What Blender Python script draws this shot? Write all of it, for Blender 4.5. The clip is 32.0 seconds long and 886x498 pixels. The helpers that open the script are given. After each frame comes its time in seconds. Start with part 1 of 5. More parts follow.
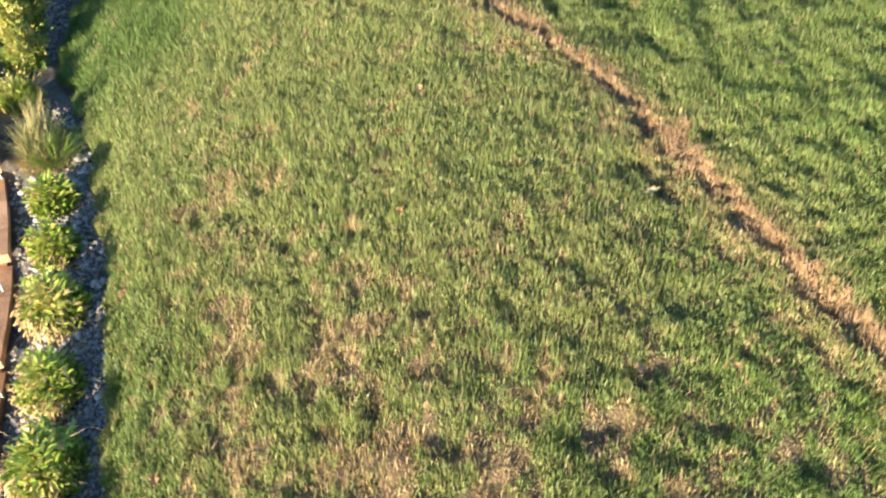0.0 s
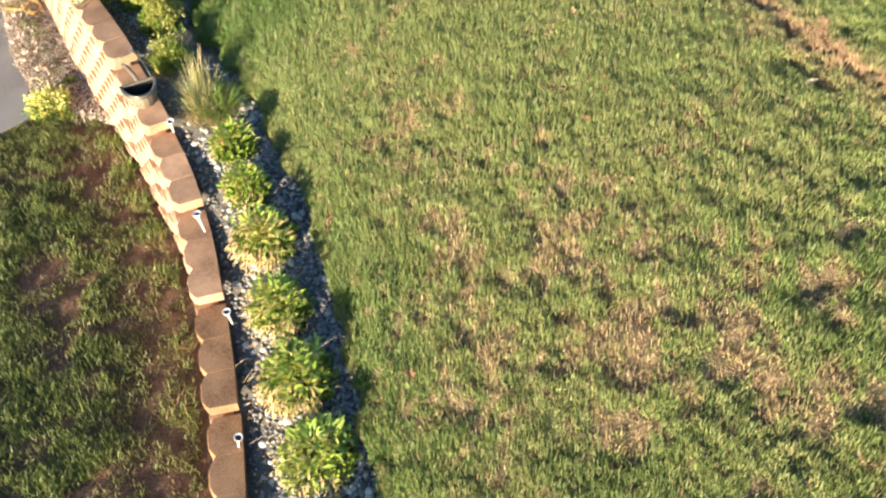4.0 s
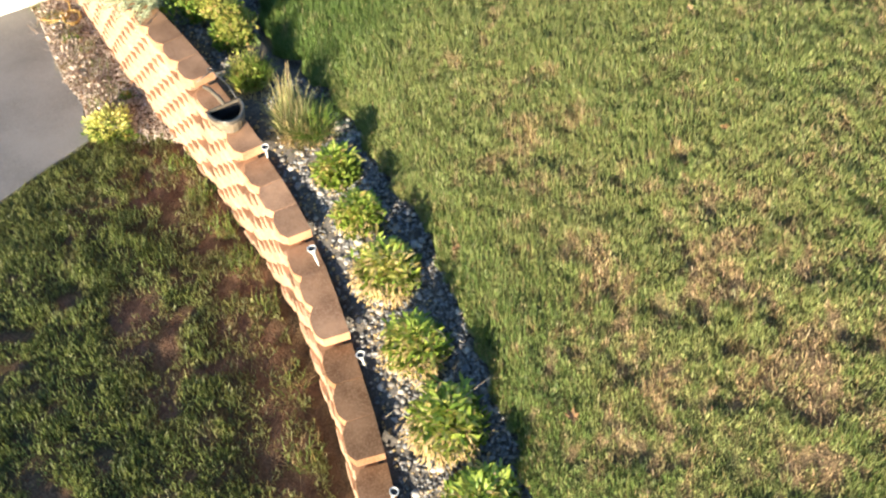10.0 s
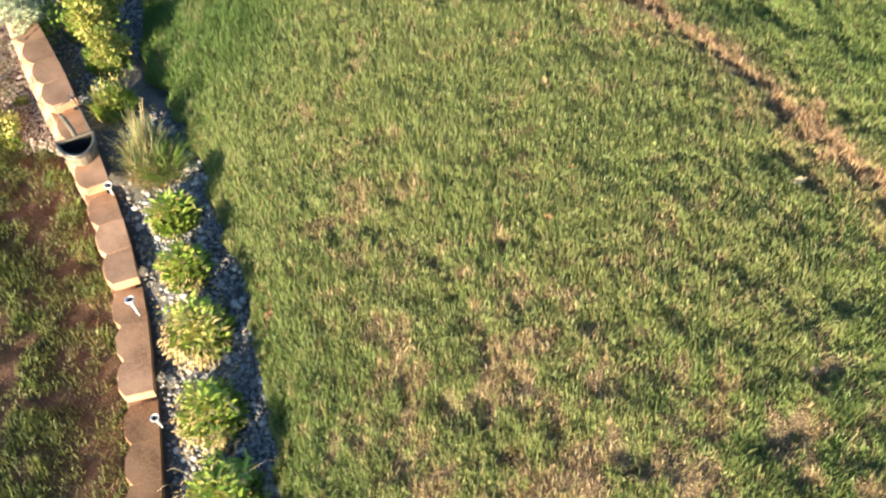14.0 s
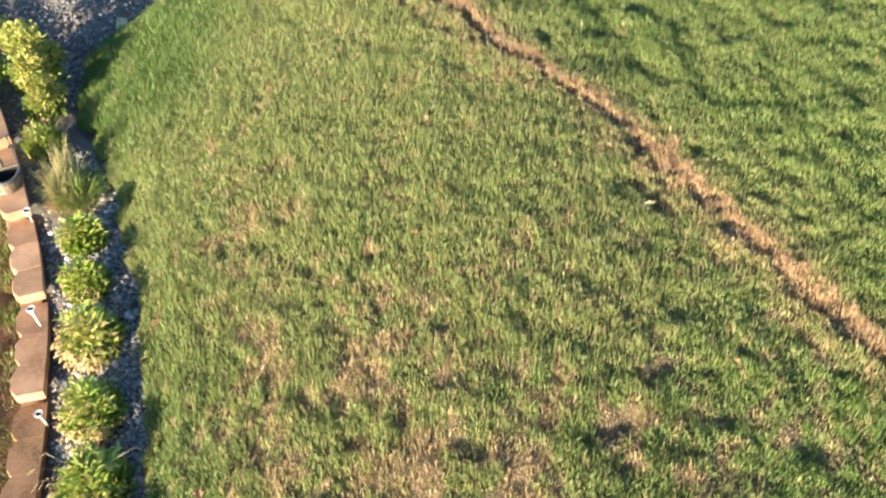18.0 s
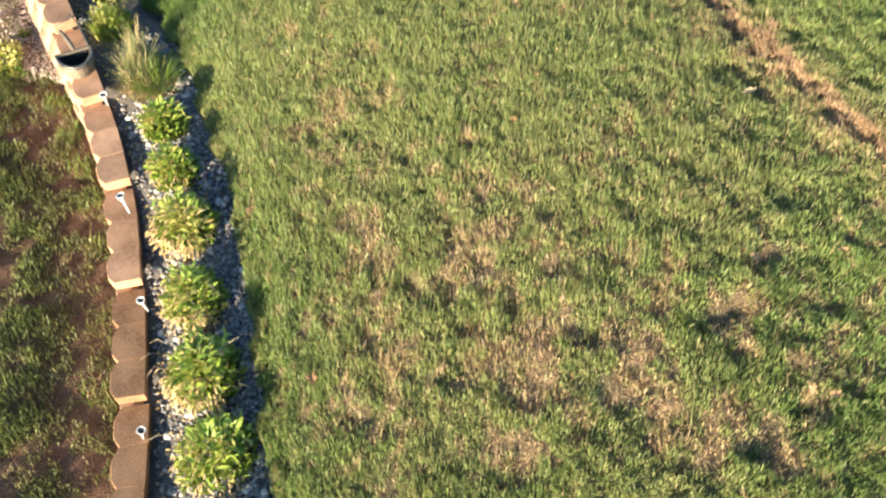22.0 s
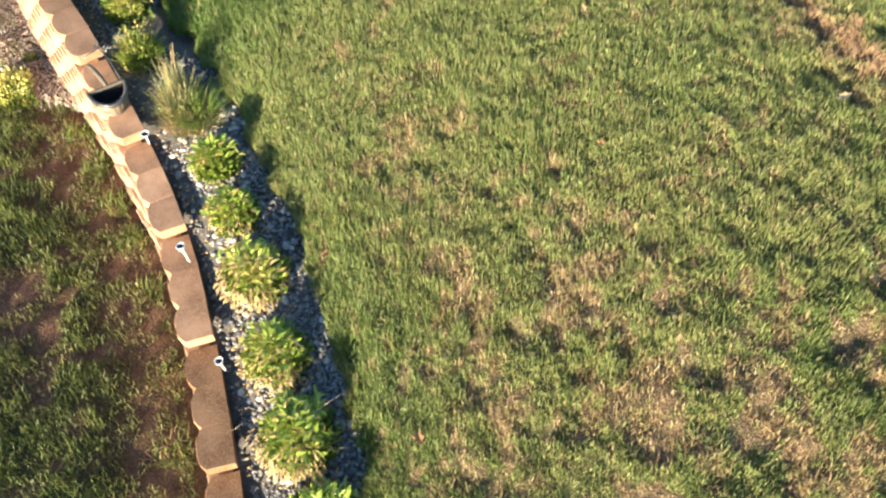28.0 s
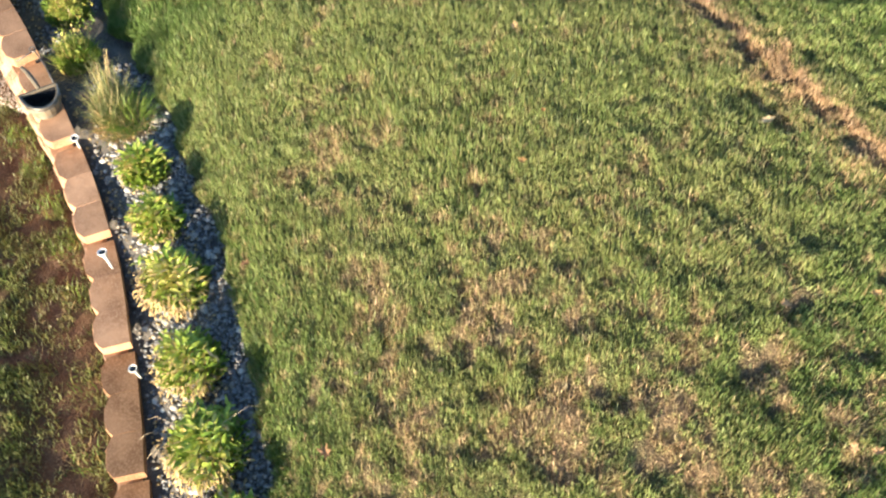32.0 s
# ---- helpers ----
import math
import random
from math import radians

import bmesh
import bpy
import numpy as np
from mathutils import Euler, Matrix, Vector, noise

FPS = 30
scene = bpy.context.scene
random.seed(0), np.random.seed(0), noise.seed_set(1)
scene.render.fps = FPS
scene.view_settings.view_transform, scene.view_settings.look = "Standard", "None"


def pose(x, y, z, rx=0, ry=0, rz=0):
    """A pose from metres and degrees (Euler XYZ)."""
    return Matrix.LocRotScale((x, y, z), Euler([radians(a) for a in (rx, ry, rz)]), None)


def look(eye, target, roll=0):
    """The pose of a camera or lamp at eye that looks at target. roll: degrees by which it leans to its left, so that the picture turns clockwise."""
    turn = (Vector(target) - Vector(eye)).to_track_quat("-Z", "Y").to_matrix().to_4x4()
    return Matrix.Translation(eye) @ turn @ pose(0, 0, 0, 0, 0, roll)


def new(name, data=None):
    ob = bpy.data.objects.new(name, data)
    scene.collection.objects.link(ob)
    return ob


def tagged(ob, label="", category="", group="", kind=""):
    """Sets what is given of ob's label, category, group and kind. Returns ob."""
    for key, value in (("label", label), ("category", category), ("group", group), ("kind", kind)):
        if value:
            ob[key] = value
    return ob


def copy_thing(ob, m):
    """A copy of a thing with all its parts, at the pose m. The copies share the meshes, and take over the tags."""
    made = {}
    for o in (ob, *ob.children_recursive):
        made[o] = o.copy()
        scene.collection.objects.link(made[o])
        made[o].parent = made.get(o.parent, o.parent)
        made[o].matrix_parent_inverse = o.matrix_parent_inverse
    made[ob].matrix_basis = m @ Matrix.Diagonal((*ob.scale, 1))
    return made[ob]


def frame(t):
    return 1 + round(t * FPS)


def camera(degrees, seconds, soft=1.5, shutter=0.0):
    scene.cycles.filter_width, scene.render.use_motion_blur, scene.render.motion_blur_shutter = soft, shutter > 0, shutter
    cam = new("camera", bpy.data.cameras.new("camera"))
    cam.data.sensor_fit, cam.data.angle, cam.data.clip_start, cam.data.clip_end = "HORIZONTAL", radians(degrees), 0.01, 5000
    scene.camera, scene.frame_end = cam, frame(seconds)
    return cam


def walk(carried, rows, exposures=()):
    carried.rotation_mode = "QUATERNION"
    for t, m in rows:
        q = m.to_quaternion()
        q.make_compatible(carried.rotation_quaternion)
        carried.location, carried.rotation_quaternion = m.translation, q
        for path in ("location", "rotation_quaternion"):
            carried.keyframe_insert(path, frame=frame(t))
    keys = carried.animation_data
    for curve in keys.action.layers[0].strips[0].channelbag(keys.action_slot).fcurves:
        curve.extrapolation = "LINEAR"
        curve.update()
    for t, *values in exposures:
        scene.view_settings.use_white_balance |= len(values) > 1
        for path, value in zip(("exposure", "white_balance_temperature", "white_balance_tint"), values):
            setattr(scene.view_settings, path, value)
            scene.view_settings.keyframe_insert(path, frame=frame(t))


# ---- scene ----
cam = camera(49.4, 32.0, soft=2.35)
PATH = [
    (0, (-0.0105, -0.0194, 4.3221), (-0.0050, 3.4450, 0.7169), -0.17),
    (0.5, (-0.1675, -0.1311, 4.4350), (-0.0790, 3.4255, 0.9217), -0.13),
    (1, (-0.3491, -0.2974, 4.4702), (-0.2732, 3.2419, 0.9392), -0.74),
    (1.5, (-0.5453, -0.4160, 4.5226), (-0.4456, 3.1186, 0.9876), -1.74),
    (2, (-0.7225, -0.4803, 4.5861), (-0.5526, 3.0326, 1.0321), -1.50),
    (2.5, (-0.9053, -0.5722, 4.5714), (-0.6531, 2.9013, 0.9838), -0.05),
    (3, (-1.1417, -0.5951, 4.5600), (-0.9323, 2.8391, 0.9320), -1.08),
    (3.5, (-1.3822, -0.6515, 4.4808), (-1.1975, 2.7271, 0.7996), -2.34),
    (5.5, (-2.1264, -0.5488, 4.1792), (-1.6509, 2.9172, 0.6070), -1.18),
    (6, (-2.2938, -0.4116, 4.2676), (-1.7758, 3.0183, 0.6666), -1.56),
    (6.5, (-2.4668, -0.2700, 4.3862), (-1.9216, 3.1030, 0.7358), -2.78),
    (7, (-2.5954, -0.1482, 4.4872), (-2.0519, 3.1846, 0.7997), -3.84),
    (7.5, (-2.6864, -0.0223, 4.5917), (-2.1836, 3.2397, 0.8358), -4.83),
    (8, (-2.7366, 0.0034, 4.6035), (-2.2613, 3.2200, 0.8052), -5.02),
    (8.5, (-2.7241, 0.0370, 4.5995), (-2.2163, 3.2426, 0.7960), -3.90),
    (9, (-2.6588, 0.0178, 4.5277), (-2.1482, 3.2104, 0.7137), -2.94),
    (9.5, (-2.5937, 0.0442, 4.4940), (-2.1566, 3.2436, 0.6766), -3.19),
    (10, (-2.5241, 0.0565, 4.4760), (-2.1988, 3.2583, 0.6494), -4.39),
    (10.5, (-2.3992, 0.0699, 4.4753), (-2.0996, 3.2561, 0.6337), -3.77),
    (11, (-2.2575, 0.0941, 4.4956), (-1.9877, 3.2500, 0.6268), -3.54),
    (11.5, (-2.0577, 0.1208, 4.5006), (-1.8049, 3.2708, 0.6259), -3.44),
    (12, (-1.8803, 0.1873, 4.5353), (-1.6664, 3.3735, 0.6880), -3.70),
    (12.5, (-1.6984, 0.2918, 4.6053), (-1.5214, 3.4861, 0.7628), -3.20),
    (13, (-1.4916, 0.4206, 4.7045), (-1.3391, 3.5012, 0.7692), -3.15),
    (13.5, (-1.2807, 0.4969, 4.7688), (-1.1500, 3.5528, 0.8136), -3.12),
    (14, (-1.0361, 0.5422, 4.7529), (-0.9346, 3.6082, 0.8046), -2.55),
    (14.5, (-0.8192, 0.5518, 4.6757), (-0.8055, 3.5855, 0.7012), -3.54),
    (15, (-0.6042, 0.5142, 4.5273), (-0.6083, 3.5527, 0.5565), -3.26),
    (15.5, (-0.4382, 0.4179, 4.3499), (-0.3996, 3.5562, 0.4577), -2.32),
    (17.5, (-0.1681, -0.2477, 4.3314), (-0.0998, 3.3372, 0.8466), -2.13),
    (18, (-0.1755, -0.3463, 4.5814), (-0.1048, 3.2192, 1.0768), -1.95),
    (18.5, (-0.1909, -0.3568, 4.8748), (-0.0520, 3.1459, 1.3094), -1.38),
    (19, (-0.1592, -0.2091, 5.0944), (-0.0335, 3.0136, 1.2736), -1.54),
    (19.5, (-0.2725, -0.3046, 5.0971), (-0.0802, 2.7976, 1.1806), -0.59),
    (20, (-0.4015, -0.3199, 5.0524), (-0.2657, 2.7766, 1.1290), -2.07),
    (20.5, (-0.5354, -0.3294, 4.9412), (-0.4467, 2.7379, 0.9935), -3.47),
    (21, (-0.6477, -0.3177, 4.8220), (-0.5460, 2.7546, 0.8786), -2.62),
    (21.5, (-0.7496, -0.2480, 4.7314), (-0.6685, 2.8347, 0.7956), -2.38),
    (22, (-0.8836, -0.2704, 4.6202), (-0.7868, 2.8313, 0.6998), -1.42),
    (22.5, (-1.0343, -0.2505, 4.5747), (-0.9439, 2.9321, 0.7195), -2.19),
    (23, (-1.1683, -0.1776, 4.5764), (-1.0976, 2.9801, 0.7003), -3.30),
    (23.5, (-1.3107, -0.1444, 4.5780), (-1.2111, 3.0121, 0.7017), -2.80),
    (24, (-1.3816, -0.0574, 4.6234), (-1.2240, 3.0595, 0.7170), -1.99),
    (24.5, (-1.4684, -0.0558, 4.6204), (-1.3066, 3.0525, 0.7074), -1.74),
    (25, (-1.5156, 0.0469, 4.6900), (-1.3339, 3.1156, 0.7466), -2.26),
    (25.5, (-1.5703, 0.1093, 4.7227), (-1.3535, 3.1711, 0.7757), -2.42),
    (27.5, (-1.6576, 0.3683, 4.7020), (-1.3568, 3.2795, 0.6480), -2.08),
    (28, (-1.6262, 0.4495, 4.7027), (-1.3509, 3.3205, 0.6184), -2.36),
    (28.5, (-1.5972, 0.4846, 4.6936), (-1.3455, 3.3693, 0.6174), -2.81),
    (29, (-1.5611, 0.4972, 4.7112), (-1.3191, 3.3778, 0.6316), -3.23),
    (29.5, (-1.5163, 0.4749, 4.7325), (-1.2341, 3.3828, 0.6748), -2.54),
    (30, (-1.4371, 0.4903, 4.7640), (-1.1561, 3.3746, 0.6895), -2.84),
    (30.5, (-1.3802, 0.4675, 4.7495), (-1.0847, 3.3715, 0.6900), -2.31),
    (31, (-1.2787, 0.4714, 4.7430), (-1.0134, 3.3663, 0.6749), -2.34),
    (31.5, (-1.2100, 0.4620, 4.7227), (-0.9488, 3.3529, 0.6516), -2.00),
    (32, (-1.1534, 0.4386, 4.7094), (-0.8516, 3.3352, 0.6451), -0.48),
]
walk(cam, [(t, look(eye, target, roll)) for t, eye, target, roll in PATH],
     exposures=[(0.0, 2.07), (2.0, 2.06), (3.0, 2.00), (6.0, 1.89), (8.0, 1.82), (9.0, 1.79), (11.0, 1.80), (13.0, 1.95), (15.0, 2.04), (18.0, 2.09), (21.0, 2.04), (25.0, 2.00), (29.0, 1.98), (32.0, 2.00)])

# ---- light: low evening sun, clear sky ----
SUN_ELEVATION, SUN_AZIMUTH = radians(8.6), radians(236)   # azimuth of the place the light comes from, counted from +x towards +y
world = bpy.data.worlds.new("evening_sky")
scene.world = world
world.use_nodes = True
sky = world.node_tree.nodes.new("ShaderNodeTexSky")
sky.sky_type, sky.sun_disc = "NISHITA", False
sky.ozone_density, sky.dust_density = 3.0, 0.4
sky.sun_elevation, sky.sun_rotation = SUN_ELEVATION, math.pi / 2 - SUN_AZIMUTH
world.node_tree.links.new(sky.outputs[0], world.node_tree.nodes["Background"].inputs[0])
world.node_tree.nodes["Background"].inputs[1].default_value = 0.115
sun = new("sun", bpy.data.lights.new("sun", "SUN"))
sun.data.energy, sun.data.angle, sun.data.color = 5.0, radians(0.6), (1.0, 0.86, 0.63)
toward = Vector((math.cos(SUN_AZIMUTH) * math.cos(SUN_ELEVATION), math.sin(SUN_AZIMUTH) * math.cos(SUN_ELEVATION), math.sin(SUN_ELEVATION)))
sun.matrix_world = look(toward * 40, (0, 0, 0))


# ---- materials ----
def material(name, rough=0.8, spec=0.3):
    m = bpy.data.materials.new(name)
    m.use_nodes = True
    b = m.node_tree.nodes["Principled BSDF"]
    b.inputs["Roughness"].default_value = rough
    b.inputs["Specular IOR Level"].default_value = spec
    return m, m.node_tree.nodes, m.node_tree.links, b


def node(nodes, kind, **values):
    n = nodes.new(kind)
    for key, value in values.items():
        n.inputs[key.replace("_", " ")].default_value = value
    return n


def blend(nodes, links, fac, a, b):
    """A colour between a and b; each is a colour or a socket."""
    n = nodes.new("ShaderNodeMix")
    n.data_type = "RGBA"
    for socket, value in ((n.inputs[0], fac), (n.inputs[6], a), (n.inputs[7], b)):
        if isinstance(value, (tuple, float, int)):
            socket.default_value = (*value, 1) if isinstance(value, tuple) else value
        else:
            links.new(value, socket)
    return n.outputs[2]


def span(nodes, links, value, lo, hi, to_lo=0.0, to_hi=1.0):
    n = nodes.new("ShaderNodeMapRange")
    links.new(value, n.inputs[0])
    for i, v in enumerate((lo, hi, to_lo, to_hi)):
        n.inputs[1 + i].default_value = v
    return n.outputs[0]


def cloud(nodes, links, scale, detail=4.0, where=None):
    n = node(nodes, "ShaderNodeTexNoise", Scale=scale, Detail=detail)
    if where is not None:
        links.new(where, n.inputs["Vector"])
    return n.outputs[0]


def relief(nodes, links, b, height, strength, distance=0.01):
    n = node(nodes, "ShaderNodeBump", Strength=strength, Distance=distance)
    links.new(height, n.inputs["Height"])
    links.new(n.outputs[0], b.inputs["Normal"])


def mottled(name, dark, mid, light, scale, fine, rough=0.85, bump=0.4, spec=0.25, object_random=0.0, depth=0.006):
    """A surface with broad stains, fine grain and relief; each object a little lighter or darker."""
    m, nodes, links, b = material(name, rough, spec)
    where = nodes.new("ShaderNodeTexCoord").outputs["Object"] if object_random == 0 else nodes.new("ShaderNodeNewGeometry").outputs["Position"]
    broad = span(nodes, links, cloud(nodes, links, scale, 3, where), 0.3, 0.7)
    grain = cloud(nodes, links, fine, 6, where)
    c = blend(nodes, links, broad, dark, mid)
    c = blend(nodes, links, span(nodes, links, grain, 0.45, 0.75), c, light)
    if object_random:
        info = nodes.new("ShaderNodeObjectInfo").outputs["Random"]
        hsv = nodes.new("ShaderNodeHueSaturation")
        links.new(span(nodes, links, info, 0, 1, 1 - object_random, 1 + object_random), hsv.inputs["Value"])
        links.new(c, hsv.inputs["Color"])
        c = hsv.outputs[0]
    links.new(c, b.inputs["Base Color"])
    relief(nodes, links, b, grain, bump, depth)
    return m


def leafy(name, low, high, dry, rough=0.5, glow=0.25, spec=0.35, by_object=False, dry_share=0.0):
    """Leaves: each island (or object) its own tone between low and high, some dry; light passes through them."""
    m, nodes, links, b = material(name, rough, spec)
    if by_object:
        r = nodes.new("ShaderNodeObjectInfo").outputs["Random"]
    else:
        r = nodes.new("ShaderNodeNewGeometry").outputs["Random Per Island"]
    c = blend(nodes, links, r, low, high)
    if dry_share > 0:
        n = nodes.new("ShaderNodeMath")
        n.operation = "MULTIPLY"
        n.inputs[1].default_value = 7.31
        links.new(r, n.inputs[0])
        f = nodes.new("ShaderNodeMath")
        f.operation = "FRACT"
        links.new(n.outputs[0], f.inputs[0])
        c = blend(nodes, links, span(nodes, links, f.outputs[0], 1 - dry_share, 1 - dry_share * 0.6), c, dry)
    grain = cloud(nodes, links, 60.0, 3)
    c = blend(nodes, links, span(nodes, links, grain, 0.4, 0.8, 0, 0.35), c, tuple(v * 0.6 for v in low))
    links.new(c, b.inputs["Base Color"])
    through_light = nodes.new("ShaderNodeBsdfTranslucent")
    links.new(c, through_light.inputs[0])
    both = nodes.new("ShaderNodeMixShader")
    both.inputs[0].default_value = glow
    links.new(b.outputs[0], both.inputs[1])
    links.new(through_light.outputs[0], both.inputs[2])
    links.new(both.outputs[0], nodes["Material Output"].inputs[0])
    return m


def turf_material(name, low, high, straw_low, straw_high):
    """Grass blades: deep green to green to straw by the blade's own value, mostly how dry the spot is."""
    m, nodes, links, b = material(name, 0.45, 0.42)
    r = nodes.new("ShaderNodeNewGeometry").outputs["Random Per Island"]
    dry = nodes.new("ShaderNodeAttribute")
    dry.attribute_name = "dry"
    lush = blend(nodes, links, r, tuple(v * k for v, k in zip(low, (0.5, 0.6, 0.53))), tuple(v * k for v, k in zip(high, (0.62, 0.71, 0.6))))
    green = blend(nodes, links, span(nodes, links, dry.outputs["Fac"], 0.0, 0.16), lush, blend(nodes, links, r, low, high))
    straw = blend(nodes, links, r, straw_low, straw_high)
    c = blend(nodes, links, dry.outputs["Fac"], green, straw)
    links.new(c, b.inputs["Base Color"])
    thin = nodes.new("ShaderNodeBsdfTranslucent")
    links.new(c, thin.inputs[0])
    both = nodes.new("ShaderNodeMixShader")
    both.inputs[0].default_value = 0.3
    links.new(b.outputs[0], both.inputs[1])
    links.new(thin.outputs[0], both.inputs[2])
    links.new(both.outputs[0], nodes["Material Output"].inputs[0])
    return m


def soil_material(name, wet, dusty, thatch, green):
    m, nodes, links, b = material(name, 0.95, 0.1)
    where = nodes.new("ShaderNodeNewGeometry").outputs["Position"]
    dry = nodes.new("ShaderNodeAttribute")
    dry.attribute_name = "dry"
    grain = cloud(nodes, links, 70.0, 6, where)
    c = blend(nodes, links, span(nodes, links, cloud(nodes, links, 9.0, 4, where), 0.35, 0.65), wet, dusty)
    c = blend(nodes, links, span(nodes, links, grain, 0.45, 0.7), c, thatch)
    g = blend(nodes, links, grain, tuple(v * 0.5 for v in green), green)
    c = blend(nodes, links, dry.outputs["Fac"], g, c)
    links.new(c, b.inputs["Base Color"])
    relief(nodes, links, b, grain, 0.8, 0.02)
    return m


TURF = turf_material("lawn_blades", (0.15, 0.22, 0.057), (0.33, 0.425, 0.14), (0.32, 0.187, 0.112), (0.69, 0.46, 0.29))
LOW_TURF = turf_material("lower_lawn_blades", (0.105, 0.15, 0.041), (0.285, 0.34, 0.1), (0.17, 0.12, 0.06), (0.34, 0.25, 0.13))
THATCH = soil_material("lawn_soil", (0.085, 0.06, 0.04), (0.17, 0.115, 0.07), (0.29, 0.2, 0.12), (0.13, 0.15, 0.055))
LOW_SOIL = soil_material("lower_soil", (0.09, 0.046, 0.031), (0.185, 0.102, 0.064), (0.27, 0.163, 0.1), (0.056, 0.06, 0.025))
BED_SOIL = mottled("bed_soil", (0.055, 0.05, 0.048), (0.12, 0.108, 0.098), (0.22, 0.195, 0.17), 14, 90, 0.95, 0.9)
BLOCK = mottled("split_concrete_block", (0.33, 0.2, 0.13), (0.43, 0.275, 0.185), (0.52, 0.355, 0.25), 5, 60, 0.92, 0.7, 0.2, 0.12, 0.012)
CAP = mottled("cap_concrete", (0.3, 0.155, 0.086), (0.57, 0.315, 0.18), (0.62, 0.38, 0.235), 6.0, 120, 0.9, 0.3, 0.2, 0.2, 0.003)
# darker brown for the caps nearer than y = 3.62
DARK_CAP = mottled("dark_cap_concrete", (0.165, 0.085, 0.043), (0.325, 0.176, 0.094), (0.4, 0.237, 0.137), 5.0, 110, 0.92, 0.3, 0.2, 0.12, 0.003)
# the shade in the wall's gaps is put into this dark colour
SHADE_CORE = mottled("shade_dark_core", (0.03, 0.022, 0.016), (0.06, 0.042, 0.03), (0.1, 0.07, 0.05), 5, 60)
STONE = mottled("river_stone", (0.19, 0.175, 0.16), (0.35, 0.325, 0.3), (0.52, 0.47, 0.42), 25, 130, 0.65, 0.2, 0.35, 0.5, 0.002)
CONCRETE = mottled("driveway_concrete", (0.16, 0.148, 0.137), (0.26, 0.244, 0.228), (0.31, 0.293, 0.275), 1.7, 140, 0.85, 0.25, 0.3, 0.0, 0.002)
WHITE = mottled("white_plastic", (0.62, 0.6, 0.56), (0.8, 0.78, 0.74), (0.85, 0.84, 0.82), 30, 200, 0.4, 0.05, 0.45)
LENS = mottled("dark_lens", (0.02, 0.02, 0.022), (0.035, 0.035, 0.04), (0.06, 0.06, 0.06), 40, 200, 0.2, 0.02, 0.5)
STAVE = mottled("weathered_stave", (0.14, 0.105, 0.07), (0.23, 0.18, 0.125), (0.33, 0.27, 0.2), 12, 120, 0.8, 0.4, 0.25, 0.15, 0.003)
STEEL = mottled("weathered_metal", (0.13, 0.12, 0.105), (0.2, 0.185, 0.165), (0.32, 0.3, 0.27), 20, 150, 0.4, 0.1, 0.5)
# near black, stands in for the shade inside the tub
TUB_SHADE = mottled("tub_shade", (0.008, 0.007, 0.006), (0.016, 0.014, 0.012), (0.03, 0.026, 0.022), 20, 120, 0.9, 0.6)
GREYED = mottled("greyed_board", (0.09, 0.075, 0.055), (0.15, 0.125, 0.095), (0.22, 0.185, 0.145), 14, 110, 0.85, 0.4)
STEEL.node_tree.nodes["Principled BSDF"].inputs["Metallic"].default_value = 0.7
BOARD = mottled("pale_board", (0.42, 0.33, 0.17), (0.55, 0.44, 0.24), (0.62, 0.52, 0.32), 8, 90, 0.75, 0.3)
HOSE = mottled("yellow_hose", (0.34, 0.2, 0.05), (0.45, 0.29, 0.08), (0.52, 0.36, 0.12), 20, 100, 0.5, 0.05, 0.4)
HOSTA = leafy("hosta_leaf", (0.135, 0.23, 0.028), (0.47, 0.56, 0.1), (0.5, 0.36, 0.12), 0.42, 0.3, 0.4, True, 0.1)
LIME = leafy("lime_leaf", (0.11, 0.195, 0.027), (0.38, 0.47, 0.085), (0.45, 0.34, 0.12), 0.45, 0.3, 0.4, False, 0.1)
PALE = leafy("yellowing_leaf", (0.34, 0.38, 0.07), (0.62, 0.56, 0.17), (0.62, 0.47, 0.22), 0.5, 0.3, 0.35, True, 0.3)
DRY = leafy("dry_leaf", (0.36, 0.25, 0.115), (0.58, 0.43, 0.22), (0.36, 0.22, 0.1), 0.75, 0.2, 0.2, True)
SHRUB = leafy("shrub_leaf", (0.17, 0.22, 0.04), (0.48, 0.48, 0.12), (0.52, 0.37, 0.15), 0.5, 0.3, 0.35, False, 0.2)
GREEN = leafy("green_leaf", (0.1, 0.18, 0.03), (0.27, 0.36, 0.07), (0.45, 0.34, 0.12), 0.45, 0.3, 0.4, False, 0.1)
SILVER = leafy("silvery_leaf", (0.42, 0.47, 0.28), (0.68, 0.72, 0.5), (0.45, 0.4, 0.24), 0.6, 0.2, 0.3, False, 0.08)
PLUME = leafy("plume_blade", (0.25, 0.25, 0.09), (0.5, 0.44, 0.22), (0.5, 0.36, 0.19), 0.6, 0.25, 0.3, False, 0.3)
OLIVE = leafy("olive_blade", (0.15, 0.19, 0.06), (0.4, 0.4, 0.17), (0.5, 0.4, 0.2), 0.6, 0.25, 0.3, False, 0.2)
BLOOM = leafy("yellow_bloom", (0.55, 0.56, 0.13), (0.8, 0.78, 0.3), (0.6, 0.5, 0.2), 0.55, 0.25, 0.3, False, 0.1)
LITTER = leafy("pale_litter", (0.4, 0.31, 0.245), (0.84, 0.74, 0.66), (0.22, 0.12, 0.07), 0.85, 0.1, 0.2, False, 0.25)
STEM = mottled("dry_stem", (0.33, 0.25, 0.16), (0.5, 0.4, 0.27), (0.6, 0.5, 0.36), 20, 120, 0.8, 0.2)
FALLEN = leafy("fallen_leaf", (0.36, 0.19, 0.07), (0.58, 0.4, 0.2), (0.62, 0.47, 0.27), 0.7, 0.15, 0.3, True, 0.2)
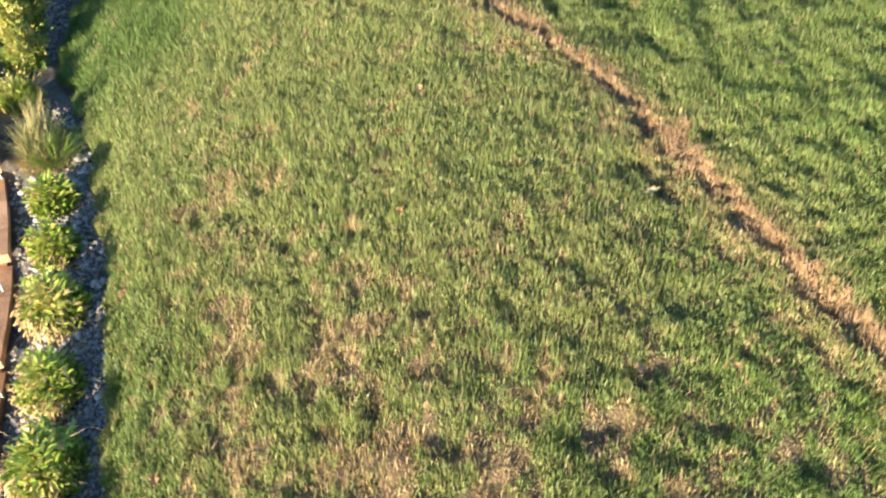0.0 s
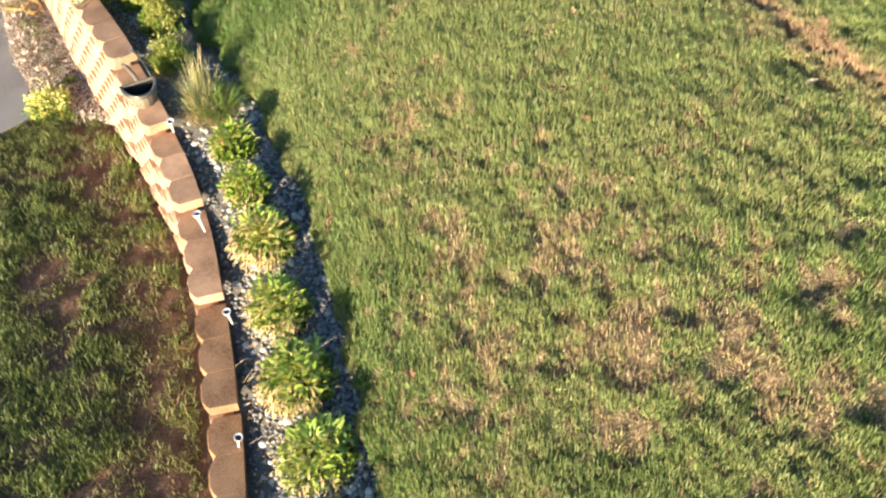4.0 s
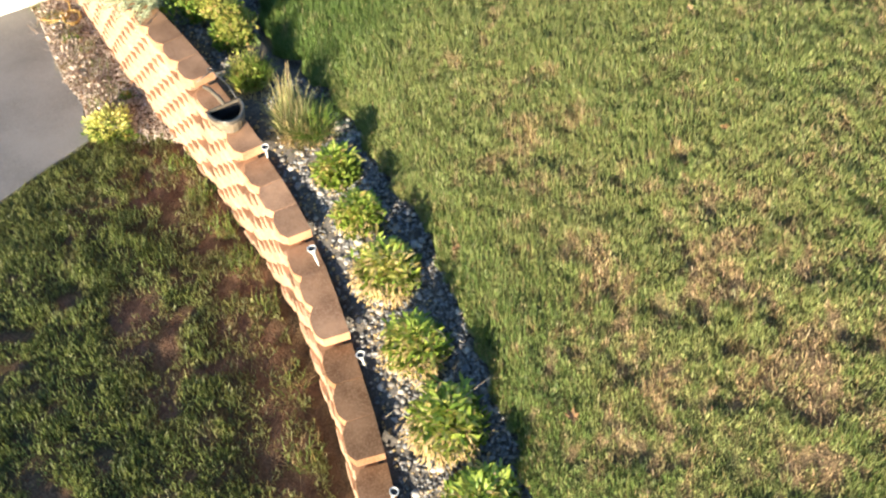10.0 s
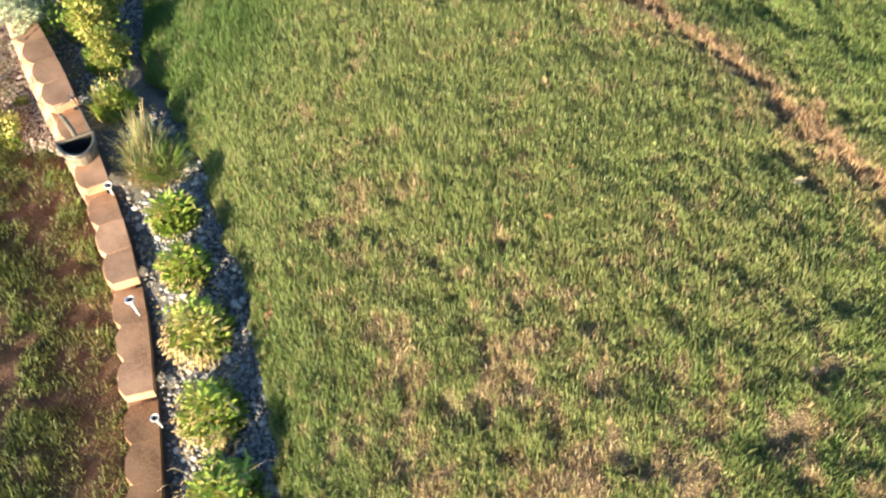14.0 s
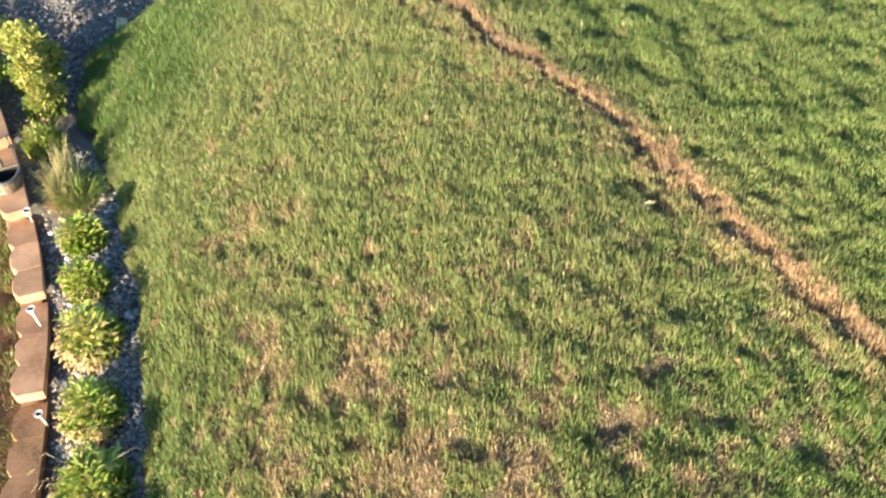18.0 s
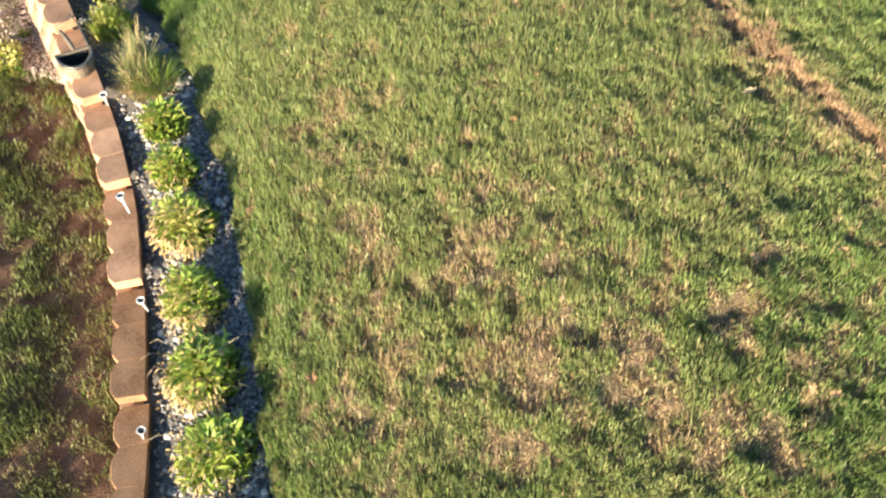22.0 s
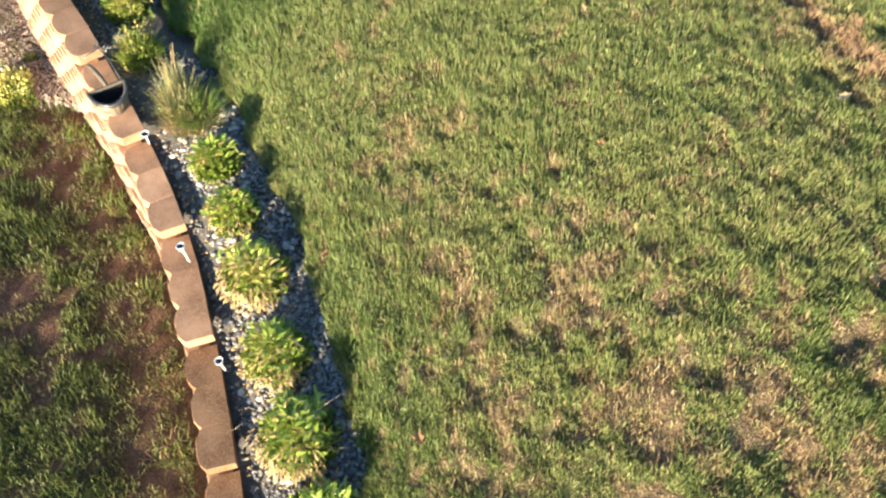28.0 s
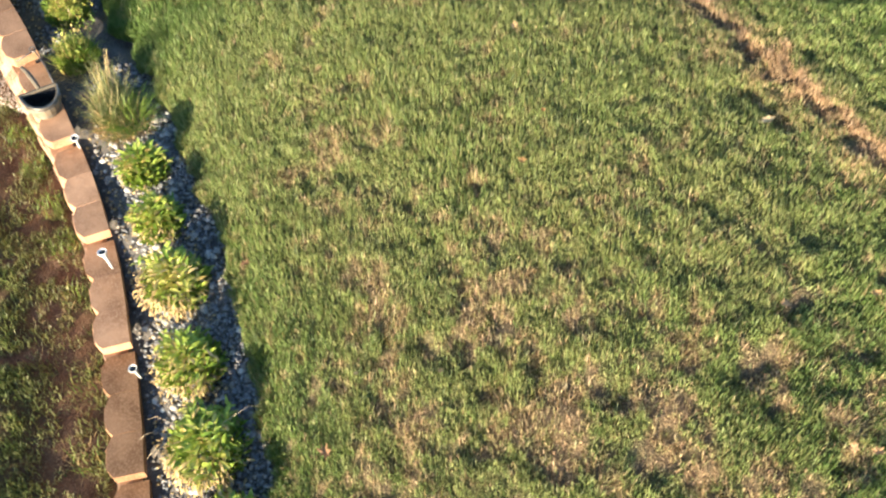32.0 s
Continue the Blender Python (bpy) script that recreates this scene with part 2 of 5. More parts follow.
SPENT = leafy("russet_leaf", (0.3, 0.16, 0.08), (0.47, 0.29, 0.155), (0.55, 0.4, 0.24), 0.7, 0.15, 0.3, True, 0.2)


# ---- helpers for shapes ----
def lattice(x, y, size, seed):
    """Smooth noise in 0..1 over the plan, for arrays."""
    u, v = np.asarray(x, float) / size + seed * 17.3, np.asarray(y, float) / size + seed * 7.7
    iu, iv = np.floor(u).astype(np.int64), np.floor(v).astype(np.int64)
    fu, fv = u - iu, v - iv
    fu, fv = fu * fu * (3 - 2 * fu), fv * fv * (3 - 2 * fv)

    def corner(a, b):
        h = (a * 374761393 + b * 668265263 + seed * 2246822519) & 0xFFFFFFFF
        h = ((h ^ (h >> 13)) * 1274126177) & 0xFFFFFFFF
        return ((h ^ (h >> 16)) & 0xFFFF) / 65535.0
    return (corner(iu, iv) * (1 - fu) + corner(iu + 1, iv) * fu) * (1 - fv) + (corner(iu, iv + 1) * (1 - fu) + corner(iu + 1, iv + 1) * fu) * fv


def raw(name, verts, faces, mat, parent=None, smooth=False, label=""):
    me = bpy.data.meshes.new(name)
    me.from_pydata(verts, [], faces)
    me.materials.append(mat)
    if smooth:
        me.shade_smooth()
    ob = new(name, me)
    ob.parent = parent
    return tagged(ob, label)


def part(name, bm, mat, parent=None, label="", smooth=False):
    me = bpy.data.meshes.new(name)
    bm.to_mesh(me)
    bm.free()
    me.materials.append(mat)
    if smooth:
        me.shade_smooth()
    ob = new(name, me)
    ob.parent = parent
    return tagged(ob, label)


def piece(name, mesh, m, parent):
    """An object of its own on a shared mesh, as a part of parent (which stands at the origin or carries its own place)."""
    ob = new(name, mesh)
    ob.parent = parent
    ob.matrix_basis = m
    return ob


def box(bm, size, centre=(0, 0, 0), turn=0.0, bevel=0.0):
    got = bmesh.ops.create_cube(bm, size=1, matrix=Matrix.Translation(centre) @ Matrix.Rotation(turn, 4, "Z") @ Matrix.Diagonal((*size, 1)))
    if bevel:
        edges = list({e for v in got["verts"] for e in v.link_edges})
        bmesh.ops.bevel(bm, geom=edges, offset=bevel, segments=2, affect="EDGES", profile=0.6)


def tube(points, radius, mat, name, parent=None, label="", sides=8):
    """A round bar along points; radius may be a list."""
    points = [Vector(p) for p in points]
    radii = radius if isinstance(radius, (list, tuple)) else [radius] * len(points)
    verts, faces = [], []
    for i, p in enumerate(points):
        d = (points[min(i + 1, len(points) - 1)] - points[max(i - 1, 0)]).normalized()
        side = d.orthogonal().normalized()
        up = d.cross(side)
        for k in range(sides):
            a = 2 * math.pi * k / sides
            verts.append(p + (side * math.cos(a) + up * math.sin(a)) * radii[i])
    for i in range(len(points) - 1):
        for k in range(sides):
            a, b = i * sides + k, i * sides + (k + 1) % sides
            faces.append((a, b, b + sides, a + sides))
    faces += [tuple(range(sides))[::-1], tuple(range(len(verts) - sides, len(verts)))]
    return raw(name, verts, faces, mat, parent, True, label)


def turned(profile, mat, name, parent=None, label="", sides=24):
    """A solid of revolution about z from (radius, z) pairs."""
    verts, faces = [], []
    for r, z in profile:
        for k in range(sides):
            a = 2 * math.pi * k / sides
            verts.append((r * math.cos(a), r * math.sin(a), z))
    for i in range(len(profile) - 1):
        for k in range(sides):
            a, b = i * sides + k, i * sides + (k + 1) % sides
            faces.append((a, b, b + sides, a + sides))
    return raw(name, verts, faces, mat, parent, True, label)


# ---- the plan ----
GROUND = -1.34            # the lower lawn and the driveway
PITCH = 0.28              # length of a block along the wall
COURSE = 0.127
# the back edge of the caps, from the near end to the far end
WALL_LINE = [(-2.436, -3), (-2.506, 0), (-2.586, 1.6), (-2.616, 2.2), (-2.661, 2.78), (-2.731, 3.3), (-2.786, 3.65), (-2.943, 4.5), (-3.203, 5.22), (-3.518, 5.98),
             (-3.838, 6.66), (-4.248, 7.4), (-4.558, 8.15), (-4.798, 8.7), (-5.058, 9.27), (-5.758, 10.9)]
_wy = np.array([p[1] for p in WALL_LINE])
_wx = np.array([p[0] for p in WALL_LINE])
_fine = np.arange(-3.0, 10.9, 0.02)
_xx = np.interp(_fine, _wy, _wx)
_xx = np.convolve(np.pad(_xx, 25, mode="edge"), np.ones(51) / 51, "valid")
_ss = np.concatenate([[0], np.cumsum(np.hypot(np.diff(_xx), np.diff(_fine)))])
S_STEP = float(np.interp(2.85, _fine, _ss))       # the wall's run at the step below the nearest group of caps


def wall_x(y):
    return np.interp(y, _fine, _xx)


def wall_at(s):
    """Place and heading of the caps' back edge at run s."""
    x, y = np.interp(s, _ss, _xx), np.interp(s, _ss, _fine)
    x2, y2 = np.interp(s + 0.05, _ss, _xx), np.interp(s + 0.05, _ss, _fine)
    return x, y, math.atan2(y2 - y, x2 - x)


EDGE_Y = [-30, 0, 1.54, 2.3, 2.62, 2.99, 3.37, 3.77, 4.07, 4.37, 4.53, 4.71, 4.9, 5.07, 5.48, 6.07, 6.38, 6.7, 6.98, 7.31, 7.46, 7.57, 7.68, 7.85, 8.3, 9, 10.8, 30]
EDGE_X = [-1.6, -1.66, -1.77, -1.84, -1.87, -1.93, -1.98, -2.06, -2.13, -2.18, -2.23, -2.35, -2.42, -2.45, -2.57, -2.85, -3.02, -3.14, -3.19, -3.2, -3.16, -3.02, -2.82, -2.58, -1.95, -1.6, -1.5, -1.5]


def edge_x(y):
    return np.interp(y, EDGE_Y, EDGE_X)


def ragged(y):
    """How far the turf's edge wanders from its line."""
    return (lattice(0 * y, y, 0.16, 33) - 0.5) * 0.1 + (lattice(0 * y, y, 0.05, 34) - 0.5) * 0.05


def cap_top(y):
    """Mean height of the caps along the wall."""
    return np.clip(-1.04 + 0.14 * np.asarray(y, float), -1.3, -0.195)


def lawn_z(x, y):
    x, y = np.asarray(x, float), np.asarray(y, float)
    xc, yc = np.clip(x, -3.2, 1.3), np.clip(y, 1.5, 5.8)
    v = yc - 4
    z = 0.1974 + 0.1148 * xc + 0.1417 * v - 0.0637 * xc * xc - 0.0163 * xc * v - 0.0202 * v * v - 0.0049 * xc ** 3
    return z + (np.clip(x, -3.2, 14) - xc) * 0.035 + (np.clip(y, -4, 14) - yc) * 0.065


def bed_z(x, y):
    w, e = wall_x(y), edge_x(y)
    f = np.clip((np.asarray(x, float) - w) / (e - w), 0, 1.4)
    f = np.where(f < 1, np.clip(f, 0, 1) ** 0.8, 1)
    return (cap_top(y) - 0.17) * (1 - f) + (lawn_z(e, y) - 0.1) * f - 0.03 * np.clip(f * 8 - 7, 0, 1)


# ---- structure: ground, lawns, bed ----
DEAD_NEAR = [(0.29, 2.54, 0.14), (0.87, 2.58, 0.14), (1.18, 2.45, 0.12), (-1.13, 2.73, 0.12), (-0.53, 2.56, 0.15), (0.2, 2.36, 0.16), (1.18, 2.28, 0.15),
             (0.38, 2.21, 0.17), (0.69, 2.13, 0.16), (0.93, 2.01, 0.15), (0.54, 1.98, 0.16), (-1.24, 2.42, 0.1), (-0.05, 2.18, 0.12), (1.48, 2.27, 0.12),
             (-0.15, 2.52, 0.15)]
DEAD_MID = [(-0.48, 3.45, 0.12), (-1.15, 3.4, 0.16), (-0.56, 3.31, 0.14), (-0.93, 3.23, 0.14), (-0.13, 3.15, 0.12), (0.3, 3.2, 0.12), (0.6, 3.09, 0.15),
             (1.1, 3.12, 0.12), (0.47, 2.91, 0.14), (0.91, 2.83, 0.12), (-1.2, 2.94, 0.12), (-0.5, 3.1, 0.15), (-0.58, 2.93, 0.1), (-0.31, 2.77, 0.12),
             (-1.58, 3.07, 0.09), (-1.32, 3.44, 0.12), (-1.48, 3.24, 0.08), (-0.32, 3.02, 0.15), (-0.69, 3.47, 0.12)]
DEAD_FAR = [(-1.13, 4.67, 0.14), (-0.95, 4.17, 0.1), (-0.55, 4.16, 0.1), (-0.18, 3.97, 0.08), (0.2, 4.28, 0.06), (-0.83, 3.96, 0.12), (-0.46, 3.78, 0.12),
             (-0.24, 3.66, 0.12), (-1.31, 3.69, 0.12), (-0.76, 3.72, 0.1), (-2.02, 4.06, 0.1), (-1.43, 5.99, 0.14), (-1.56, 5.61, 0.12), (-1.88, 5.48, 0.11),
             (-1.07, 4.81, 0.1), (-1.41, 5.78, 0.1)]
DEAD_EDGE = [(-1.26, 5.14, 0.1), (-1.25, 4.75, 0.18), (-1.47, 4.72, 0.13), (-1.47, 4.53, 0.13), (-1.59, 4.53, 0.1), (-0.64, 4.83, 0.09), (-1.95, 4.46, 0.08),
             (-1.84, 4.23, 0.08), (-1.23, 3.54, 0.1), (-1.14, 3.13, 0.12), (-0.4, 2.8, 0.14), (-0.13, 2.86, 0.14), (0.08, 2.74, 0.12), (-0.31, 2.61, 0.2),
             (-1.04, 2.68, 0.12), (-1.09, 2.6, 0.12), (-1.33, 2.52, 0.14), (-1.16, 2.34, 0.12), (-1.54, 2.58, 0.07), (-0.31, 2.44, 0.2), (-0.5, 2.16, 0.16),
             (-0.42, 2.05, 0.16), (-0.76, 3.19, 0.12)]
HOLLOWS = [(0.68, 2.71, 0.1), (1.19, 2.17, 0.1), (1.26, 2.81, 0.069), (-0.73, 3.55, 0.069), (-0.62, 2.86, 0.092), (0, 2.72, 0.085), (1.89, 2.5, 0.085),
             (2.24, 4.13, 0.062), (2.28, 4.74, 0.069), (1.7, 4.84, 0.069), (0.34, 3.52, 0.054), (-0.82, 4.37, 0.054), (2.54, 3.64, 0.062), (-0.59, 4.12, 0.053),
             (-0.87, 3.85, 0.045), (-0.09, 3.52, 0.082), (-1.02, 3.2, 0.06), (-0.7, 2.65, 0.12), (-0.75, 3.01, 0.09), (-0.77, 3.16, 0.075), (-1.17, 4.54, 0.068),
             (-1.31, 4.42, 0.082), (-1.61, 4.41, 0.068)]
DEAD_ALL = DEAD_NEAR + DEAD_MID + DEAD_FAR + DEAD_EDGE
TRACK_Y = [1.6, 2.6, 3.0, 3.2, 3.45, 3.65, 4.0, 4.28, 4.53, 4.9, 5.26, 5.5, 5.7, 6.0, 6.5, 7.0, 9.6]
TRACK_X = [3.35, 2.74, 2.48, 2.36, 2.2, 2.08, 1.89, 1.73, 1.57, 1.37, 1.16, 0.97, 0.77, 0.55, 0.22, -0.1, -1.7]


def track_gap(x, y):
    """How far a spot lies from the worn track's middle."""
    wob = (lattice(x, y, 0.3, 5) - 0.5) * 0.09 + (lattice(x, y, 0.08, 55) - 0.5) * 0.1 + (lattice(x, y, 0.035, 60) - 0.5) * 0.05
    return (np.asarray(x, float) - np.interp(y, TRACK_Y, TRACK_X) + wob) * 0.86


def patches(x, y):
    """How far inside a dead patch a spot lies, 0 to 0.9."""
    wx = (lattice(x, y, 0.13, 1) - 0.5) * 0.2 + (lattice(x, y, 0.05, 15) - 0.5) * 0.08
    wy = (lattice(x, y, 0.13, 2) - 0.5) * 0.2 + (lattice(x, y, 0.05, 16) - 0.5) * 0.08
    d = np.zeros_like(np.asarray(x, float))
    for px, py, r in DEAD_ALL:
        d = np.maximum(d, np.clip(1.2 - np.hypot(x + wx - px, y + wy - py) / (r * 0.97), 0, 0.9))
    return d


def dryness(x, y):
    """0 where the upper lawn is green, 1 where it is dead: small tufts, thick together in the patches."""
    near = np.clip((4.8 - np.asarray(y, float)) / 2.2, 0, 1) * np.clip((x - edge_x(y)) / 0.9, 0.35, 1)
    g = track_gap(x, y)
    tuft = 0.55 * lattice(x, y, 0.075, 3) + 0.45 * lattice(x, y, 0.035, 6)
    field = 0.45 * patches(x, y) + 0.29 + 0.11 * near - 0.1 * np.clip(g * 3, 0, 1) + 0.32 * (lattice(x, y, 0.3, 4) - 0.5)
    d = np.clip((field + tuft - 0.93) * 2.9, 0, 0.9) * (0.75 + 0.25 * near)
    rim = np.clip(1 - (x - edge_x(y) - ragged(y)) / 0.09, 0, 1) * np.clip((lattice(x, y, 0.12, 44) - 0.3) * 2.2, 0, 1)
    d = np.maximum(d, 0.22 * rim * (np.asarray(y) < 5.2))
    d = np.maximum(d, np.clip((0.1 + 0.1 * (lattice(x, y, 0.05, 62) - 0.5) - np.abs(g - 0.02)) / 0.05, 0, 1) * (0.75 + 0.25 * lattice(x, y, 0.08, 18)))
    d = np.maximum(d, 0.8 * np.clip((0.06 - np.abs(g + 0.26)) / 0.05, 0, 1) * np.clip((lattice(x, y, 0.16, 57) - 0.5) * 4, 0, 1))
    return d


def sunken(x, y):
    """Dead patches lie a little deep on the side where the light comes from."""
    h = np.zeros_like(np.asarray(x, float))
    wob = (lattice(x, y, 0.09, 45) - 0.5) * 0.14
    for px, py, r in DEAD_ALL:
        h = np.maximum(h, np.clip(1.25 - np.hypot((x + wob - px + 0.28 * r) / 1.15, y + wob - py + 0.42 * r) / (0.7 * r), 0, 1))
    return h


def hollow(x, y):
    h = np.zeros_like(np.asarray(x, float))
    for px, py, r in HOLLOWS:
        h = np.maximum(h, np.clip(1.3 - np.hypot((x - px) / 1.3, (y - py)) / r, 0, 1))
    return h


def track_dip(x, y):
    """The worn rut, deeper here and there, with a row of small dents on either side."""
    g = track_gap(x, y)
    rut = np.clip(1.2 - np.abs(g + 0.01) / 0.09, 0, 1) * np.clip(2.2 * lattice(x, y, 0.09, 56) - 0.7, 0, 1.1)
    rows = np.maximum(np.clip(1.2 - np.abs(g + 0.28) / 0.06, 0, 1), np.clip(1.2 - np.abs(g - 0.3) / 0.07, 0, 1))
    return rut + rows * np.clip((lattice(x, y, 0.17, 58) - 0.52) * 5, 0, 1.1)


def margin(x, y):
    """The turf sinks towards the bed."""
    return -0.07 * np.clip(1 - (np.asarray(x, float) - edge_x(y) - ragged(y)) / 0.24, 0, 1) ** 1.5


def rank(x, y):
    """Where the turf is lumpier and a deeper green."""
    return np.maximum(np.clip((track_gap(x, y) - 0.15) * 1.6, 0, 1), np.clip((np.asarray(x, float) - 0.9) * 1.5, 0, 1) * np.clip((3.4 - np.asarray(y, float)) * 1.5, 0, 1))


def turf_z(x, y):
    """The upper lawn's soil with its small lumps."""
    return lawn_z(x, y) + margin(x, y) + (lattice(x, y, 0.26, 8) - 0.5) * 0.024 + (lattice(x, y, 0.1, 9) - 0.5) * (0.034 - 0.021 * np.clip((y - 3.2) / 2.2, 0, 1)) + (lattice(x, y, 0.045, 46) - 0.5) * 0.02 - 0.03 * hollow(x, y) * np.clip(1.5 - 0.25 * (y - 2), 0.4, 1) - 0.024 * sunken(x, y) - 0.034 * track_dip(x, y) + (lattice(x, y, 0.15, 61) - 0.5) * 0.045 * rank(x, y)


def sheet(name, us, vs, place, mat, dry=None):
    """A grid of points place(u, v) -> x, y, z arrays; dry(x, y) goes on its points."""
    u, v = np.meshgrid(us, vs)
    x, y, z = place(u, v)
    n, m = u.shape
    co = np.stack([x, y, z], -1).reshape(-1, 3)
    i = np.arange(n * m).reshape(n, m)
    f = np.stack([i[:-1, :-1], i[:-1, 1:], i[1:, 1:], i[1:, :-1]], -1).reshape(-1, 4)
    me = bpy.data.meshes.new(name)
    me.vertices.add(len(co))
    me.vertices.foreach_set("co", co.ravel())
    me.loops.add(f.size)
    me.loops.foreach_set("vertex_index", f.ravel())
    me.polygons.add(len(f))
    me.polygons.foreach_set("loop_start", np.arange(len(f)) * 4)
    me.update(calc_edges=True)
    me.materials.append(mat)
    me.shade_smooth()
    if dry is not None:
        at = me.attributes.new("dry", "FLOAT", "POINT")
        at.data.foreach_set("value", dry(x.ravel(), y.ravel()).astype(np.float32))
    return new(name, me)


def steps(near_lo, near_hi, fine, far_lo, far_hi):
    """Grid lines: fine in the middle, widening to far away."""
    mid = np.arange(near_lo, near_hi + fine / 2, fine)
    lo = near_lo - np.cumsum(np.geomspace(fine, abs(near_lo - far_lo) / 4, 14))
    hi = near_hi + np.cumsum(np.geomspace(fine, abs(far_hi - near_hi) / 4, 14))
    return np.concatenate([lo[::-1], mid, hi])


# the upper lawn: from the bed's edge to the right, far away it falls to the level of the rest
def lawn_place(u, v):
    y = v
    x = edge_x(y) + u + ragged(y) * np.clip(1 - u / 0.4, 0, 1)
    fall = np.clip((np.hypot(x, y - 4) - 14) / 20, 0, 1)
    calm = np.clip(np.maximum(1.0 - y, y - 8.8) / 0.4, 0, 1)
    z = turf_z(x, y) * (1 - calm) + lawn_z(x, y) * calm
    x, z = np.where(u <= 0.001, x + 0.05, x), np.where(u <= 0.001, z - 0.16, z)
    return x, y, z * (1 - fall) + (GROUND - 0.02) * fall


us = np.concatenate([[0.0], np.arange(0.004, 6.2, 0.035), 6.2 + np.cumsum(np.geomspace(0.05, 18, 22))])
vs = steps(1.2, 8.6, 0.035, -70, 90)
lawn = sheet("lawn", us, vs, lawn_place, THATCH, lambda x, y: (0.25 + 0.75 * dryness(x, y) * ((y > 1.2) & (y < 8.6) & (x < 4.6))) * np.clip((x - edge_x(y) - ragged(y)) * 9, 0, 1))
lawn.data.materials.append(BED_SOIL)
lawn.data.polygons.foreach_set("material_index", np.tile(np.arange(len(us) - 1) == 0, len(vs) - 1).astype(np.int32))
tagged(lawn, "sloping lawn soil with dead straw patches and a worn track", "lawn", kind="structure")


def bed_place(u, v):
    y = v
    w, e = wall_x(y) - 0.05, edge_x(y) + 0.1
    x = w + (e - w) * u
    return x, y, bed_z(x, y) + (lattice(x, y, 0.12, 11) - 0.5) * 0.03


bed = sheet("planting_bed", np.linspace(0, 1, 40), np.concatenate([np.linspace(-3, 1.4, 20), np.arange(1.43, 8.6, 0.03), np.linspace(8.7, 10.8, 30)]), bed_place, BED_SOIL)
tagged(bed, "dark soil bed behind the wall under pale river stones", "planting bed", kind="structure")


# the lower ground: one flat sheet that runs out to the horizon
LOW_BARE = [(-4.22, 6.25, 0.24), (-4.4, 6.02, 0.14), (-3.8, 5.75, 0.16), (-3.52, 4.9, 0.16), (-3.66, 4.5, 0.16)]


def low_dry(x, y):
    gap = (wall_x(np.clip(y, -3, 10.8)) - 0.36) - x
    strip = np.clip(1.2 - np.abs(gap - 0.22) / 0.34, 0, 1) * (0.5 + 0.5 * lattice(x, y, 0.3, 21))
    n = 0.55 * lattice(x, y, 0.14, 22) + 0.45 * lattice(x, y, 0.38, 23)
    for bx, by, r in LOW_BARE:
        strip = np.maximum(strip, np.clip((1.3 - np.hypot(x - bx, y - by) / r + 1.2 * (n - 0.5)) * 1.6, 0, 1))
    return np.clip(np.maximum(strip, np.clip((n - 0.52) * 4, 0, 0.95)), 0, 1)


def low_place(u, v):
    inside = np.clip(1 - np.maximum(np.abs(u + 4.5) - 3, np.abs(v - 5.5) - 4.5), 0, 1)
    return u, v, GROUND + inside * ((lattice(u, v, 0.2, 24) - 0.5) * 0.03 + (lattice(u, v, 0.08, 25) - 0.5) * 0.02)


ground = sheet("ground", steps(-6.6, -2.4, 0.05, -400, 400), steps(1.2, 9.6, 0.05, -400, 400), low_place, LOW_SOIL, lambda x, y: 0.3 + 0.7 * low_dry(x, y) * ((y > 1.0) & (y < 9.8) & (x > -7.0)))
tagged(ground, "bare brown soil and thin grass below the wall", "ground", kind="structure")


